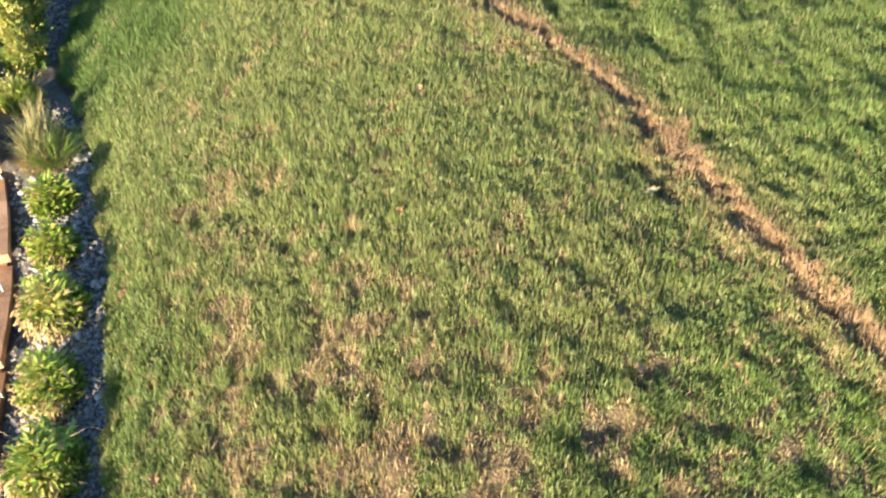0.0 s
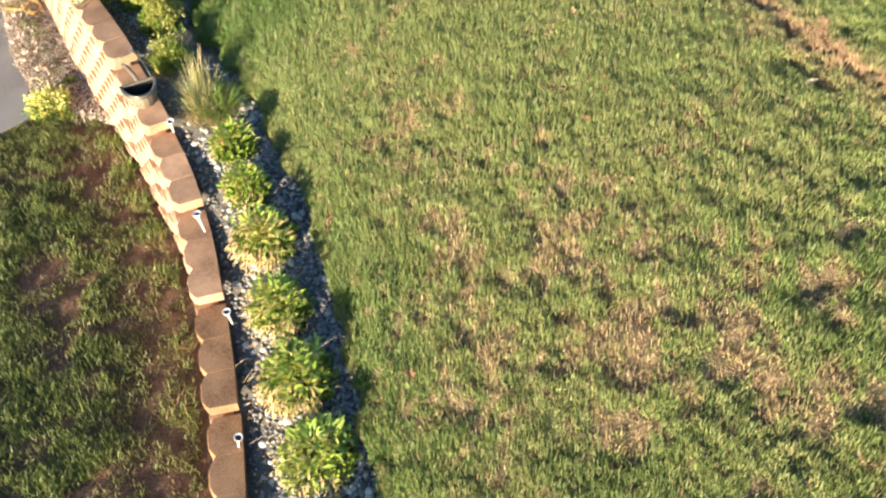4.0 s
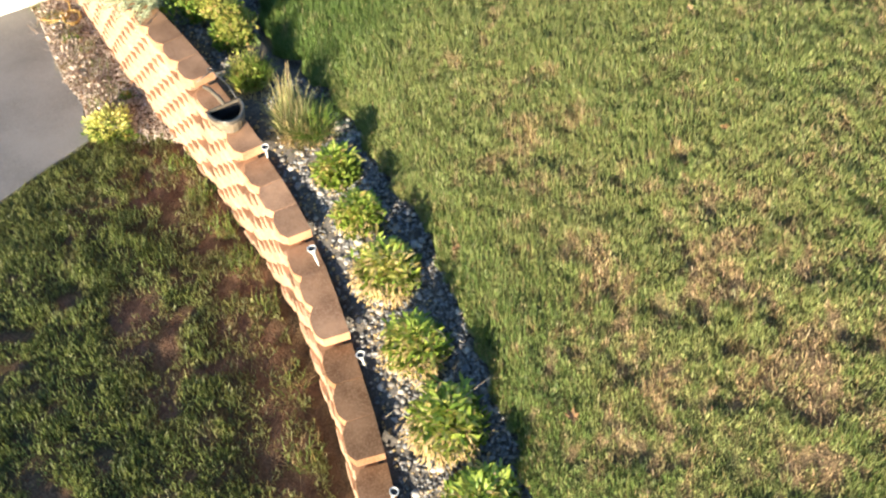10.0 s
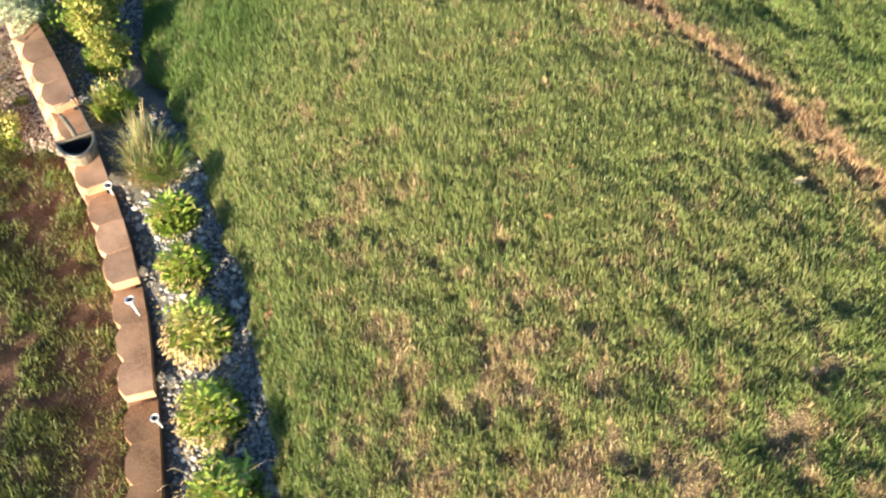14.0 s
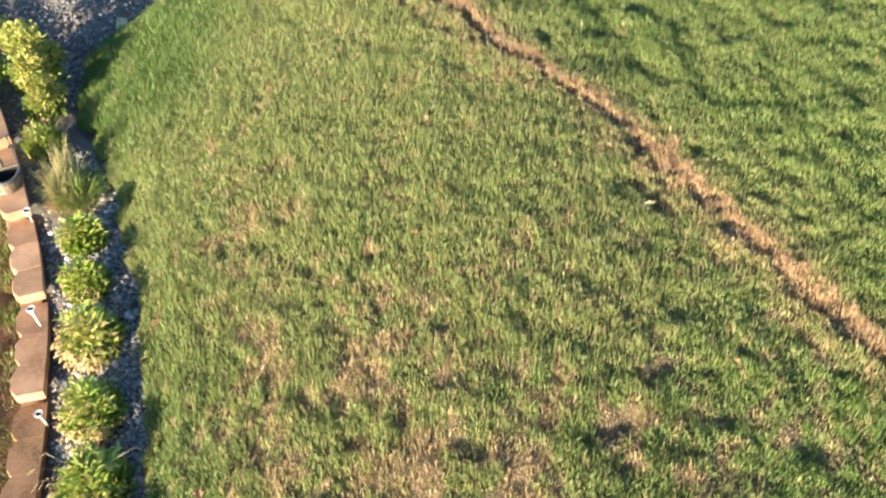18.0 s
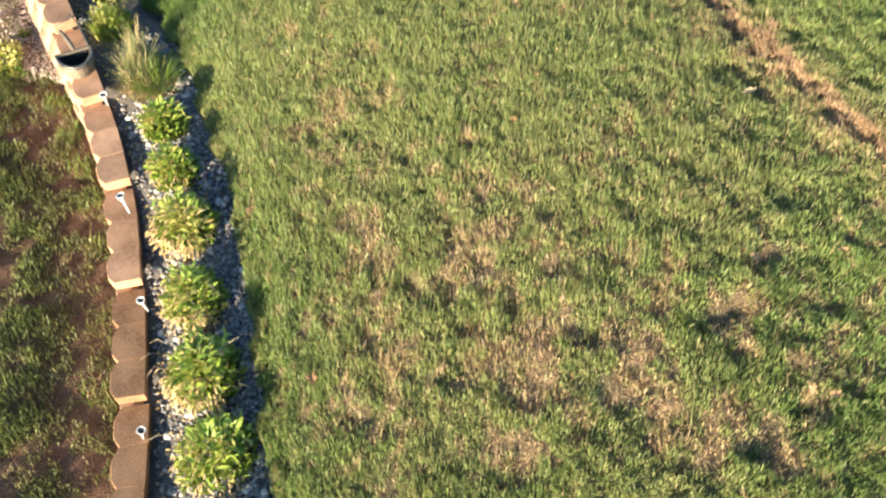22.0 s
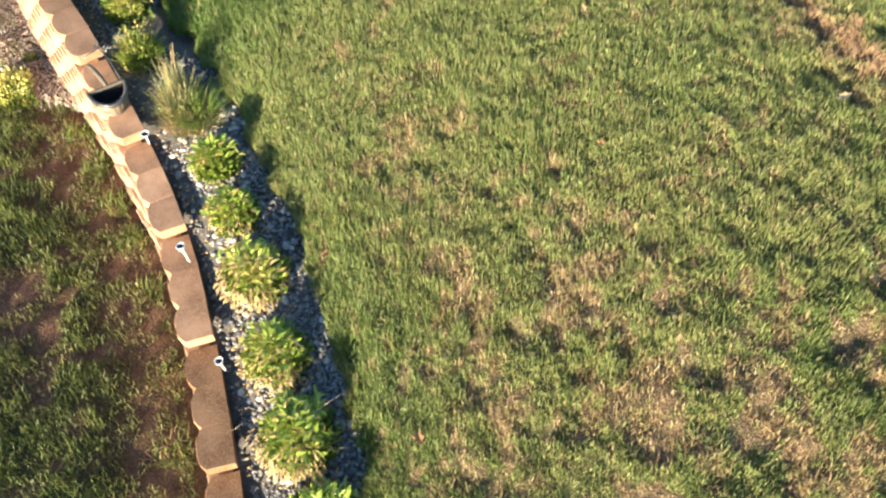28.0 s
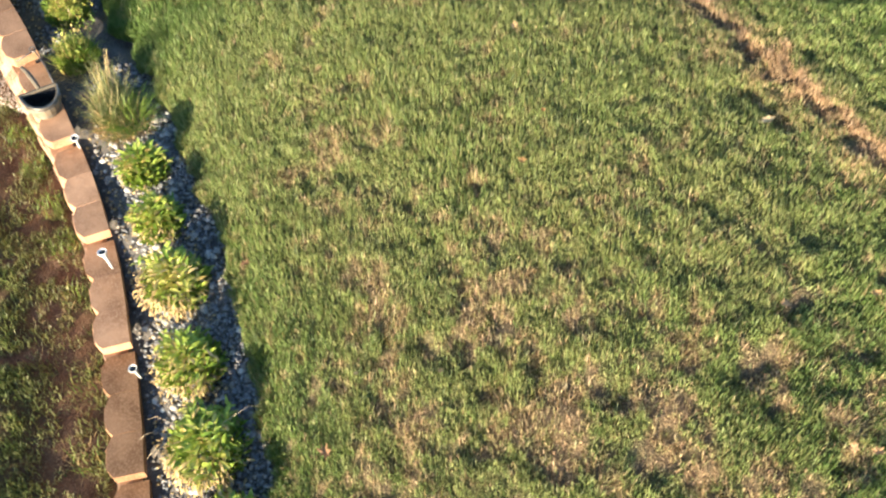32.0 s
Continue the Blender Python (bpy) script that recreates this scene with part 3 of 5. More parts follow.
# ---- grass ----
def grass(name, xs, ys, zs, height, dry, mat, rng, lean=0.55, width=0.0055, flat=None, alike=0.0):
    """Bent blades, one island each: arrays of root places, heights and dryness."""
    n = len(xs)
    a = rng.uniform(0, 2 * np.pi, n)
    tilt = np.clip(rng.normal(lean, 0.28, n), 0.05, 1.35)
    if alike:
        a = a * (1 - alike) + alike * 4 * np.pi * lattice(xs, ys, 0.11, 51)
        tilt = tilt * (1 - alike) + alike * 1.1 * lattice(xs, ys, 0.085, 52)
    if flat is not None:
        tilt = np.clip(tilt + flat, 0.05, 1.45)
    dx, dy = np.cos(a), np.sin(a)
    b = a + rng.normal(np.pi / 2, 0.5, n)
    w = width * rng.uniform(0.7, 1.35, n)
    wx, wy = np.cos(b) * w / 2, np.sin(b) * w / 2
    mid, top = height * 0.55, height
    mx, my, mz = xs + dx * mid * np.sin(tilt * 0.55), ys + dy * mid * np.sin(tilt * 0.55), zs + mid * np.cos(tilt * 0.55)
    tx, ty, tz = mx + dx * (top - mid) * np.sin(tilt * 1.3), my + dy * (top - mid) * np.sin(tilt * 1.3), mz + (top - mid) * np.cos(np.minimum(tilt * 1.3, 1.75))
    co = np.empty((n, 5, 3), np.float32)
    co[:, 0] = np.stack([xs - wx, ys - wy, zs - 0.01], -1)
    co[:, 1] = np.stack([xs + wx, ys + wy, zs - 0.01], -1)
    co[:, 2] = np.stack([mx + wx * 0.8, my + wy * 0.8, mz], -1)
    co[:, 3] = np.stack([mx - wx * 0.8, my - wy * 0.8, mz], -1)
    co[:, 4] = np.stack([tx, ty, tz], -1)
    me = bpy.data.meshes.new(name)
    me.vertices.add(5 * n)
    me.vertices.foreach_set("co", co.ravel())
    base = (np.arange(n) * 5)[:, None]
    loops = (base + np.array([0, 1, 2, 3, 3, 2, 4])).ravel()
    me.loops.add(7 * n)
    me.loops.foreach_set("vertex_index", loops)
    me.polygons.add(2 * n)
    me.polygons.foreach_set("loop_start", (np.arange(n)[:, None] * 7 + np.array([0, 4])).ravel())
    me.update(calc_edges=True)
    me.materials.append(mat)
    at = me.attributes.new("dry", "FLOAT", "POINT")
    at.data.foreach_set("value", np.repeat(dry, 5).astype(np.float32))
    return new(name, me)


rng = np.random.default_rng(11)


def upper_grass():
    n = 1150000
    y = rng.uniform(1.3, 8.3, n)
    x = edge_x(y) + rng.uniform(-0.015, 6.6, n)
    x[: n // 40] = edge_x(y[: n // 40]) + rng.uniform(-0.035, 0.04, n // 40)
    x = x + ragged(y) * np.clip(1 - (x - edge_x(y)) / 0.4, 0, 1)
    # beyond the far right corner nothing is near
    keep = x < 3.9
    x, y = x[keep], y[keep]
    d = dryness(x, y)
    g = track_gap(x, y)
    clump = 0.5 * lattice(x, y, 0.06, 13) + 0.5 * lattice(x, y, 0.15, 14)
    chance = np.clip(0.58 + 0.9 * (clump - 0.35) - 0.36 * d, 0.06, 1)
    bald = np.clip((lattice(x, y, 0.09, 19) - 0.42) * 5, 0, 1) * np.clip((d - 0.15) * 4, 0, 1)
    even = np.clip((y - 3.2) / 2.2, 0, 1)
    chance *= 1 - 0.5 * bald * (1 - 0.75 * even)
    chance = chance + (np.maximum(chance, 0.85) - chance) * 0.9 * even
    chance = np.where(np.abs(g - 0.01) < 0.12, np.clip(1 - 1.1 * np.clip((lattice(x, y, 0.06, 37) - 0.33) * 5, 0, 1) * np.clip(1.5 - np.abs(g + 0.03) / 0.055, 0, 1), 0.04, 1), chance)
    keep = rng.random(len(x)) < chance
    x, y, d, clump, g = x[keep], y[keep], d[keep], clump[keep], g[keep]
    even = np.clip((y - 3.2) / 2.2, 0, 1)
    h = (0.024 + 0.006 * even + (0.052 - 0.022 * even) * clump) * rng.uniform(0.65, 1.35, len(x)) * (1 - 0.12 * d)
    lush = np.clip((y - 5.6) / 1.0, 0, 1) * np.clip((-1.6 - x) / 0.8, 0, 1)
    h *= 1 + 0.5 * lush
    h *= 1 + 0.2 * np.clip(1 - (x - edge_x(y) - ragged(y)) / 0.08, 0, 1)
    olive = np.clip((lattice(x, y, 0.55, 41) - 0.4) * 0.3, 0, 0.1) * np.clip((5.2 - y) / 1.5, 0.2, 1)
    dead = rng.random(len(x)) < 0.025 - 0.01 * even + 0.82 * d
    # the even term paints the far turf lighter, as it catches more sun
    tint = np.clip(np.where(dead, rng.uniform(0.55, 1.0, len(x)), rng.normal(0.1, 0.1, len(x)) + 0.3 * d + 0.075 * even + olive + 0.08 * (lattice(x, y, 0.028, 63) - 0.5)) - 0.3 * lush, 0, 1)
    worn = np.clip((0.095 + 0.12 * (lattice(x, y, 0.05, 62) - 0.5) - np.abs(g - 0.03)) / 0.04, 0, 1)
    tint = np.maximum(tint, worn * rng.uniform(0.72, 1.0, len(x)))
    fringe = np.clip((0.3 - np.abs(g + 0.02)) / 0.16, 0, 1) * (0.3 + 0.9 * lattice(x, y, 0.14, 59))
    tint = np.where(rng.random(len(x)) < 0.75 * fringe, np.maximum(tint, rng.uniform(0.3, 0.9, len(x))), tint)
    # deeper green within 0.5 of the bed's edge stands in for shade there
    tint = np.clip(tint - 0.12 * rank(x, y) - 0.07 * np.clip(1 - (x - edge_x(y)) / 0.5, 0, 1), 0, 1)
    h *= 1 + 0.35 * worn
    d = d * (1 - 0.7 * worn)
    bold = rng.random(len(x)) < 0.15
    h *= np.where(bold, 1.15, 0.97)
    return grass("grass_blades", x, y, turf_z(x, y), h, tint, TURF, rng, 0.3, np.where(bold, 0.0053, 0.0036), d * 0.3, 0.1)


def outer_grass():
    """Coarser grass over the rest of the upper lawn."""
    g = np.random.default_rng(77)
    n = 260000
    y = g.uniform(-4.0, 12.0, n)
    x = edge_x(y) + g.uniform(0.0, 9.5, n)
    keep = ((y < 1.32) | (y > 8.28) | (x > 3.88)) & (x < 7.5)
    x, y = x[keep], y[keep]
    d = dryness(x, y) * 0.6
    clump = 0.5 * lattice(x, y, 0.06, 13) + 0.5 * lattice(x, y, 0.15, 14)
    keep = g.random(len(x)) < np.clip(0.5 + 0.9 * (clump - 0.35), 0.1, 1)
    x, y, d, clump = x[keep], y[keep], d[keep], clump[keep]
    h = (0.03 + 0.085 * clump) * g.uniform(0.65, 1.25, len(x))
    return grass("grass_blades", x, y, lawn_z(x, y), h, np.clip(d + g.normal(0.2, 0.12, len(x)), 0, 1), TURF, g, 0.55, 0.012)


tagged(outer_grass(), "coarser lawn grass beyond the worn patches", "grass", kind="stuff")
blades = upper_grass()
tagged(blades, "short green lawn grass with straw-coloured dead blades", "grass", kind="stuff")


# ---- the driveway ----
DRIVE = [(-4.93, 6.78), (-5.03, 7.3), (-5.2, 7.62), (-5.38, 8.1), (-5.56, 8.68), (-5.9, 9.4), (-6.3, 10.6), (-16.0, 13.0), (-16.0, -2.2), (-9.0, 3.2), (-5.65, 6.15)]


def slab(name, outline, z0, z1, mat, parent=None):
    bm = bmesh.new()
    low = [bm.verts.new((x, y, z0)) for x, y in outline]
    top = [bm.verts.new((x, y, z1)) for x, y in outline]
    bm.faces.new(top)
    bm.faces.new(low[::-1])
    n = len(outline)
    for i in range(n):
        bm.faces.new((low[i], low[(i + 1) % n], top[(i + 1) % n], top[i]))
    bmesh.ops.recalc_face_normals(bm, faces=bm.faces)
    return part(name, bm, mat, parent)


def inside(x, y, outline):
    hit = np.zeros_like(x, bool)
    n = len(outline)
    for i in range(n):
        (x1, y1), (x2, y2) = outline[i], outline[(i + 1) % n]
        cross = ((y1 > y) != (y2 > y)) & (x < (x2 - x1) * (y - y1) / (y2 - y1 + 1e-9) + x1)
        hit ^= cross
    return hit


driveway = slab("driveway", DRIVE, GROUND - 0.1, GROUND + 0.03, CONCRETE)
tagged(driveway, "smooth grey concrete driveway slab beside the lower lawn", "driveway", kind="structure")


def lower_grass():
    n = 340000
    x, y = rng.uniform(-7.0, -2.7, n), rng.uniform(0.6, 8.2, n)
    gap = (wall_x(y) - 0.34) - x
    d = low_dry(x, y)
    clump = 0.6 * lattice(x, y, 0.1, 27) + 0.4 * lattice(x, y, 0.22, 28)
    near_drive = np.clip(1.2 - np.abs((x + 5.3) * 0.65 - (y - 6.4) * 0.75) / 0.8, 0, 1)
    d = np.clip(d - 0.6 * near_drive, 0, 1)
    chance = np.clip(0.5 + 1.6 * (clump - 0.42) - 0.62 * d + 0.35 * near_drive, 0.0, 1)
    litter = (y > 6.75 + (-4.3 - x) * 0.2)
    keep = (gap > 0.02) & ~inside(x, y, DRIVE) & (rng.random(n) < chance) & ~litter
    x, y, d, clump = x[keep], y[keep], d[keep], clump[keep]
    lush = near_drive[keep]
    h = (0.036 + 0.045 * clump) * rng.uniform(0.6, 1.3, len(x)) * (1 - 0.35 * d) * (1 - 0.25 * lush)
    tint = np.clip(d * rng.uniform(0.1, 0.9, len(x)) + rng.normal(0.12, 0.08, len(x)) + 0.1 * lush, 0, 1)
    z = GROUND + (lattice(x, y, 0.2, 24) - 0.5) * 0.03
    return grass("grass_blades", x, y, z, h, tint, LOW_TURF, rng, 0.42, 0.006, d * 0.3)


def rough_grass():
    """Coarser tufts over the lower ground outside the thin lawn."""
    g = np.random.default_rng(78)
    n = 90000
    x, y = g.uniform(-10.0, -2.75, n), g.uniform(-5.0, 8.0, n)
    clump = 0.6 * lattice(x, y, 0.1, 27) + 0.4 * lattice(x, y, 0.22, 28)
    keep = ((y < 0.65) | (x < -6.95)) & (wall_x(np.clip(y, -3, 10.8)) - 0.34 > x) & ~inside(x, y, DRIVE) & (g.random(n) < np.clip(0.6 + 1.6 * (clump - 0.42), 0, 1))
    x, y, clump = x[keep], y[keep], clump[keep]
    h = (0.05 + 0.06 * clump) * g.uniform(0.6, 1.3, len(x))
    return grass("grass_blades", x, y, np.full(len(x), GROUND), h, np.clip(g.normal(0.15, 0.15, len(x)), 0, 1), LOW_TURF, g, 0.5, 0.014)


tagged(rough_grass(), "coarse green grass on the lower ground", "grass", kind="stuff")
low_blades = lower_grass()
tagged(low_blades, "thin dark green grass growing through bare soil", "grass", kind="stuff")


# ---- the retaining wall ----
def block_mesh(name, width, depth, height, mat, seed, near_cut, far_cut, rough=0.006, back=0.47, bulge=0.012):
    """A split-face block that bulges between cut-back corners. Its back edge lies on y = 0, the face looks to +y, it stands on z = 0; +x is the far end."""
    r = random.Random(seed)
    cols = [-0.5, -0.42, -0.28, -0.1, 0.06, 0.2, 0.3, 0.4, 0.5]
    rows = [0.0, 0.06, 0.35, 0.65, 0.94, 1.0]
    verts, faces = [], []
    for j, v in enumerate(rows):
        pull = (0.004 if j in (0, len(rows) - 1) else 0.0)
        for i, u in enumerate(cols):
            k = 1.0 if 0 < i < len(cols) - 1 else 0.3
            cut = near_cut * max(0.0, (-u - 0.26) / 0.24) ** 1.5 + far_cut * max(0.0, (u - 0.2) / 0.3)
            y = depth - cut - bulge * (2 * u) ** 2 - pull + r.uniform(-rough, rough) * k
            verts.append((u * (width - 0.004) + r.uniform(-rough, rough) * 0.4 * k, y, v * height))
    nc = len(cols)
    for j in range(len(rows) - 1):
        for i in range(nc - 1):
            a = j * nc + i
            faces.append((a, a + nc, a + nc + 1, a + 1))
    b0 = len(verts)
    verts += [(-back * width, 0, 0), (back * width, 0, 0), (-back * width, 0, height), (back * width, 0, height)]
    topline = [(len(rows) - 1) * nc + i for i in range(nc)]
    faces.append((b0 + 2, b0 + 3, *reversed(topline)))
    faces.append((b0 + 1, b0, *range(nc)))
    faces.append((b0, b0 + 1, b0 + 3, b0 + 2))
    left = [j * nc for j in range(len(rows))]
    right = [j * nc + nc - 1 for j in range(len(rows))]
    faces.append((b0, b0 + 2, *reversed(left)))
    faces.append((b0 + 3, b0 + 1, *right))
    me = bpy.data.meshes.new(name)
    me.from_pydata(verts, [], faces)
    me.materials.append(mat)
    me.materials.append(mat if mat is DARK_CAP else CAP)
    me.polygons[(len(rows) - 1) * (nc - 1)].material_index = 1
    return me


CAP_THICK, CAP_DEPTH, BATTER = 0.075, 0.215, 0.005
cut_kinds = [block_mesh("block", PITCH, 0.17, COURSE - 0.003, BLOCK, k, 0.025, 0.09, 0.005, 0.47, 0.006) for k in range(6)]
dark_cap_kinds = [block_mesh("cap", PITCH, CAP_DEPTH, CAP_THICK, DARK_CAP, 50 + k, 0.03, 0.03, 0.003, 0.497) for k in range(6)]
cap_kinds = [block_mesh("cap", PITCH, CAP_DEPTH, CAP_THICK, CAP, 40 + k, 0.03, 0.03, 0.003, 0.497) for k in range(6)]


def group_top(s):
    """Height of the cap at run s: a step down every three caps towards the near end."""
    k = math.floor((s - S_STEP + 0.001) / (3 * PITCH))
    return min(-0.53 + 0.11 * (k - 1), -0.2)


def build_wall():
    core_v, core_f, rest_v, rest_f = [], [], [], []
    wall = new("retaining_wall")
    tagged(wall, "curved stepped retaining wall of tan split-face concrete blocks", "wall", kind="structure")
    r = random.Random(3)
    count = int((_ss[-1] - 0.1) / PITCH)
    first = (S_STEP % PITCH)
    for i in range(count - 1):
        s = first + (i + 0.5) * PITCH
        x, y, h = wall_at(s)
        top = group_top(s)
        m = pose(x, y, 0, 0, 0, math.degrees(h))
        # caps and blocks: local x along the wall, local y out of its face (to the left of the heading)
        z = top - CAP_THICK
        near = 1.7 < y < 9.6
        if near:
            piece("cap", r.choice(dark_cap_kinds if y < 3.62 else cap_kinds), m @ pose(0, 0, z, r.uniform(-0.5, 0.5), r.uniform(-0.6, 0.6), r.uniform(-0.8, 0.8)) @ Matrix.Diagonal((1, r.uniform(0.98, 1.03), 1, 1)), wall)
        else:
            add_joined(rest_v, rest_f, r.choice(cap_kinds), m @ pose(0, 0, z))
        k = 0
        while z > GROUND - 0.06:
            z -= COURSE
            k += 1
            out = CAP_DEPTH - 0.17 - 0.02 + BATTER * 2 * k + r.uniform(-0.003, 0.003)
            kinds = cut_kinds
            mm = m @ pose(r.uniform(-0.006, 0.006) + (PITCH / 2 if k % 2 else 0), out, z, 0, 0, r.uniform(-0.8, 0.8))
            if k == 1 and group_top(s - PITCH) < top:
                mm = mm @ pose(-0.03, 0, 0) @ Matrix.Diagonal((0.8, 1, 1, 1))
            if 3.0 < y < 6.9:
                piece("block", r.choice(kinds), mm, wall)
            else:
                add_joined(rest_v, rest_f, r.choice(kinds), mm)
        # backing that closes the wall behind the blocks; dark colour stands for gap shade
        m2 = m @ pose(0, 0, 0)
        b = len(core_v)
        for px in (-PITCH / 2 + (0.16 if group_top(s - PITCH) < top else 0), PITCH / 2):
            for py, pz in ((0.02, GROUND - 0.2), (0.02, top - CAP_THICK - 0.004), (0.12, top - CAP_THICK - 0.004), (0.14 + BATTER * 8, GROUND - 0.2)):
                core_v.append(tuple(m2 @ Vector((px * 1.02, py, pz))))
        core_f += [tuple(b + q for q in f) for f in ((0, 1, 2, 3), (4, 7, 6, 5), (0, 4, 5, 1), (1, 5, 6, 2), (2, 6, 7, 3), (3, 7, 4, 0))]
    raw("backing", core_v, core_f, SHADE_CORE, wall, label="plain backing behind the blocks, coloured dark as shade")
    rest = raw("far_blocks", rest_v, rest_f, BLOCK, wall, label="farther courses of the same blocks")
    rest.data.materials.append(CAP)
    for q in rest.data.polygons:
        q.material_index = 1 if len(q.vertices) > 8 and q.normal.z > 0.7 else 0
    rest["kind"] = "stuff"
    return wall


def add_joined(verts, faces, me, m):
    b = len(verts)
    verts += [tuple(m @ v.co) for v in me.vertices]
    faces += [tuple(b + q for q in p.vertices) for p in me.polygons]


retaining_wall = build_wall()


# ---- loose things: stones of the bed ----
def pebble_mesh(name, seed, mat, fine=1):
    bm = bmesh.new()
    bmesh.ops.create_icosphere(bm, subdivisions=fine, radius=1)
    r = random.Random(seed)
    s = (r.uniform(0.85, 1.2), r.uniform(0.7, 1.0), r.uniform(0.45, 0.7))
    for v in bm.verts:
        k = 1 + r.uniform(-0.16, 0.16)
        v.co = Vector((v.co.x * s[0], v.co.y * s[1], v.co.z * s[2])) * k
    me = bpy.data.meshes.new(name)
    bm.to_mesh(me)
    bm.free()
    me.materials.append(mat)
    me.shade_smooth()
    return me


def island_stone():
    m, nodes, links, b = material("bed_pebbles", 0.65, 0.35)
    r = nodes.new("ShaderNodeNewGeometry").outputs["Random Per Island"]
    ramp = nodes.new("ShaderNodeValToRGB")
    stops = ((0.0, (0.1, 0.085, 0.075)), (0.3, (0.125, 0.125, 0.135)), (0.62, (0.19, 0.195, 0.21)), (0.88, (0.31, 0.31, 0.31)), (1.0, (0.38, 0.28, 0.2)))
    ramp.color_ramp.elements[0].color, ramp.color_ramp.elements[1].color = (*stops[0][1], 1), (*stops[-1][1], 1)
    for at, c in stops[1:-1]:
        ramp.color_ramp.elements.new(at).color = (*c, 1)
    links.new(r, ramp.inputs[0])
    grain = cloud(nodes, links, 140.0, 4)
    c = blend(nodes, links, span(nodes, links, grain, 0.4, 0.7, 0, 0.4), ramp.outputs[0], (0.2, 0.19, 0.18))
    links.new(c, b.inputs["Base Color"])
    relief(nodes, links, b, grain, 0.2, 0.002)
    return m


PEBBLE = island_stone()
stone_kinds = [pebble_mesh("stone", 60 + k, STONE) for k in range(8)]


def spread_joined(name, kinds, places, sizes, mat, seed, parent=None, label="", squash=1.0):
    """Many small pieces in one mesh: each kind's points turned, scaled and set down at its places."""
    g = np.random.default_rng(seed)
    co, fa, n = [], [], 0
    which = g.integers(0, len(kinds), len(places))
    for k, me in enumerate(kinds):
        v = np.array([q.co[:] for q in me.vertices])
        f = np.array([p.vertices[:] for p in me.polygons])
        pick = np.where(which == k)[0]
        if not len(pick):
            continue
        a, t = g.uniform(0, 2 * np.pi, len(pick)), g.normal(0, 0.3, len(pick))
        ca, sa, ct, st = np.cos(a), np.sin(a), np.cos(t), np.sin(t)
        x, y, z = v[:, 0][None], v[:, 1][None], v[:, 2][None] * squash
        y, z = y * ct[:, None] - z * st[:, None], y * st[:, None] + z * ct[:, None]
        x, y = x * ca[:, None] - y * sa[:, None], x * sa[:, None] + y * ca[:, None]
        p = np.stack([x, y, z], -1) * sizes[pick][:, None, None] + places[pick][:, None, :]
        co.append(p.reshape(-1, 3))
        fa.append((f[None] + (np.arange(len(pick)) * len(v))[:, None, None] + n).reshape(-1, f.shape[1]))
        n += len(pick) * len(v)
    co, fa = np.concatenate(co), np.concatenate(fa)
    me = bpy.data.meshes.new(name)
    me.vertices.add(len(co))
    me.vertices.foreach_set("co", co.astype(np.float32).ravel())
    w = fa.shape[1]
    me.loops.add(fa.size)
    me.loops.foreach_set("vertex_index", fa.ravel())
    me.polygons.add(len(fa))
    me.polygons.foreach_set("loop_start", np.arange(len(fa)) * w)
    me.update(calc_edges=True)
    me.materials.append(mat)
    me.shade_smooth()
    ob = new(name, me)
    ob.parent = parent
    return tagged(ob, label)


def lay_stones():
    g = np.random.default_rng(21)
    n = 25000
    y = g.uniform(-2.9, 8.6, n)
    f = g.uniform(0.03, 0.99, n)
    x = wall_x(y) + (edge_x(y) - wall_x(y)) * f
    near_wall = f < 0.22
    thin = lattice(x, y, 0.25, 31)
    keep = (g.random(n) < np.where(near_wall, 0.3, 0.9)) & (thin > np.where((y > 5.1) & (y < 6.8), 0.55, 0.08))
    x, y = x[keep], y[keep]
    size = g.uniform(0.009, 0.017, len(x)) * np.where(g.random(len(x)) < 0.12, 1.5, 1)
    z = bed_z(x, y) + size * 0.35 + g.uniform(0, 0.006, len(x))
    places = np.stack([x, y, z], -1)
    ob = spread_joined("pebbles", stone_kinds, places, size, PEBBLE, 5, bed, "small pale grey river pebbles")
    ob["kind"] = "stuff"
    n = 1000
    y = g.uniform(1.4, 8.2, n)
    x = wall_x(y) + (edge_x(y) - wall_x(y)) * g.uniform(0.05, 0.75, n)
    crumbs = [pebble_mesh("crumb", 230 + k, DRY) for k in range(4)]
    ob = spread_joined("dry_crumbs", crumbs, np.stack([x, y, bed_z(x, y) + 0.02], -1), g.uniform(0.005, 0.015, n), DRY, 15, bed, "dry leaf crumbs among the pebbles", 0.2)
    ob["kind"] = "stuff"
    # the larger stones that stand out one by one
    r = random.Random(8)
    made = 0
    while made < 290:
        yy = r.uniform(2.0, 5.6) if made < 260 else r.uniform(6.9, 8.0)
        ff = r.choice((r.uniform(0.12, 0.4), r.uniform(0.62, 0.96)))
        xx = float(wall_x(yy) + (edge_x(yy) - wall_x(yy)) * ff)
        s = r.uniform(0.016, 0.036)
        piece("stone", r.choice(stone_kinds), pose(xx, yy, float(bed_z(xx, yy)) + s * 0.4, r.uniform(-15, 15), r.uniform(-15, 15), r.uniform(0, 360)) @ Matrix.Diagonal((s, s, s, 1)), bed)
        made += 1


lay_stones()


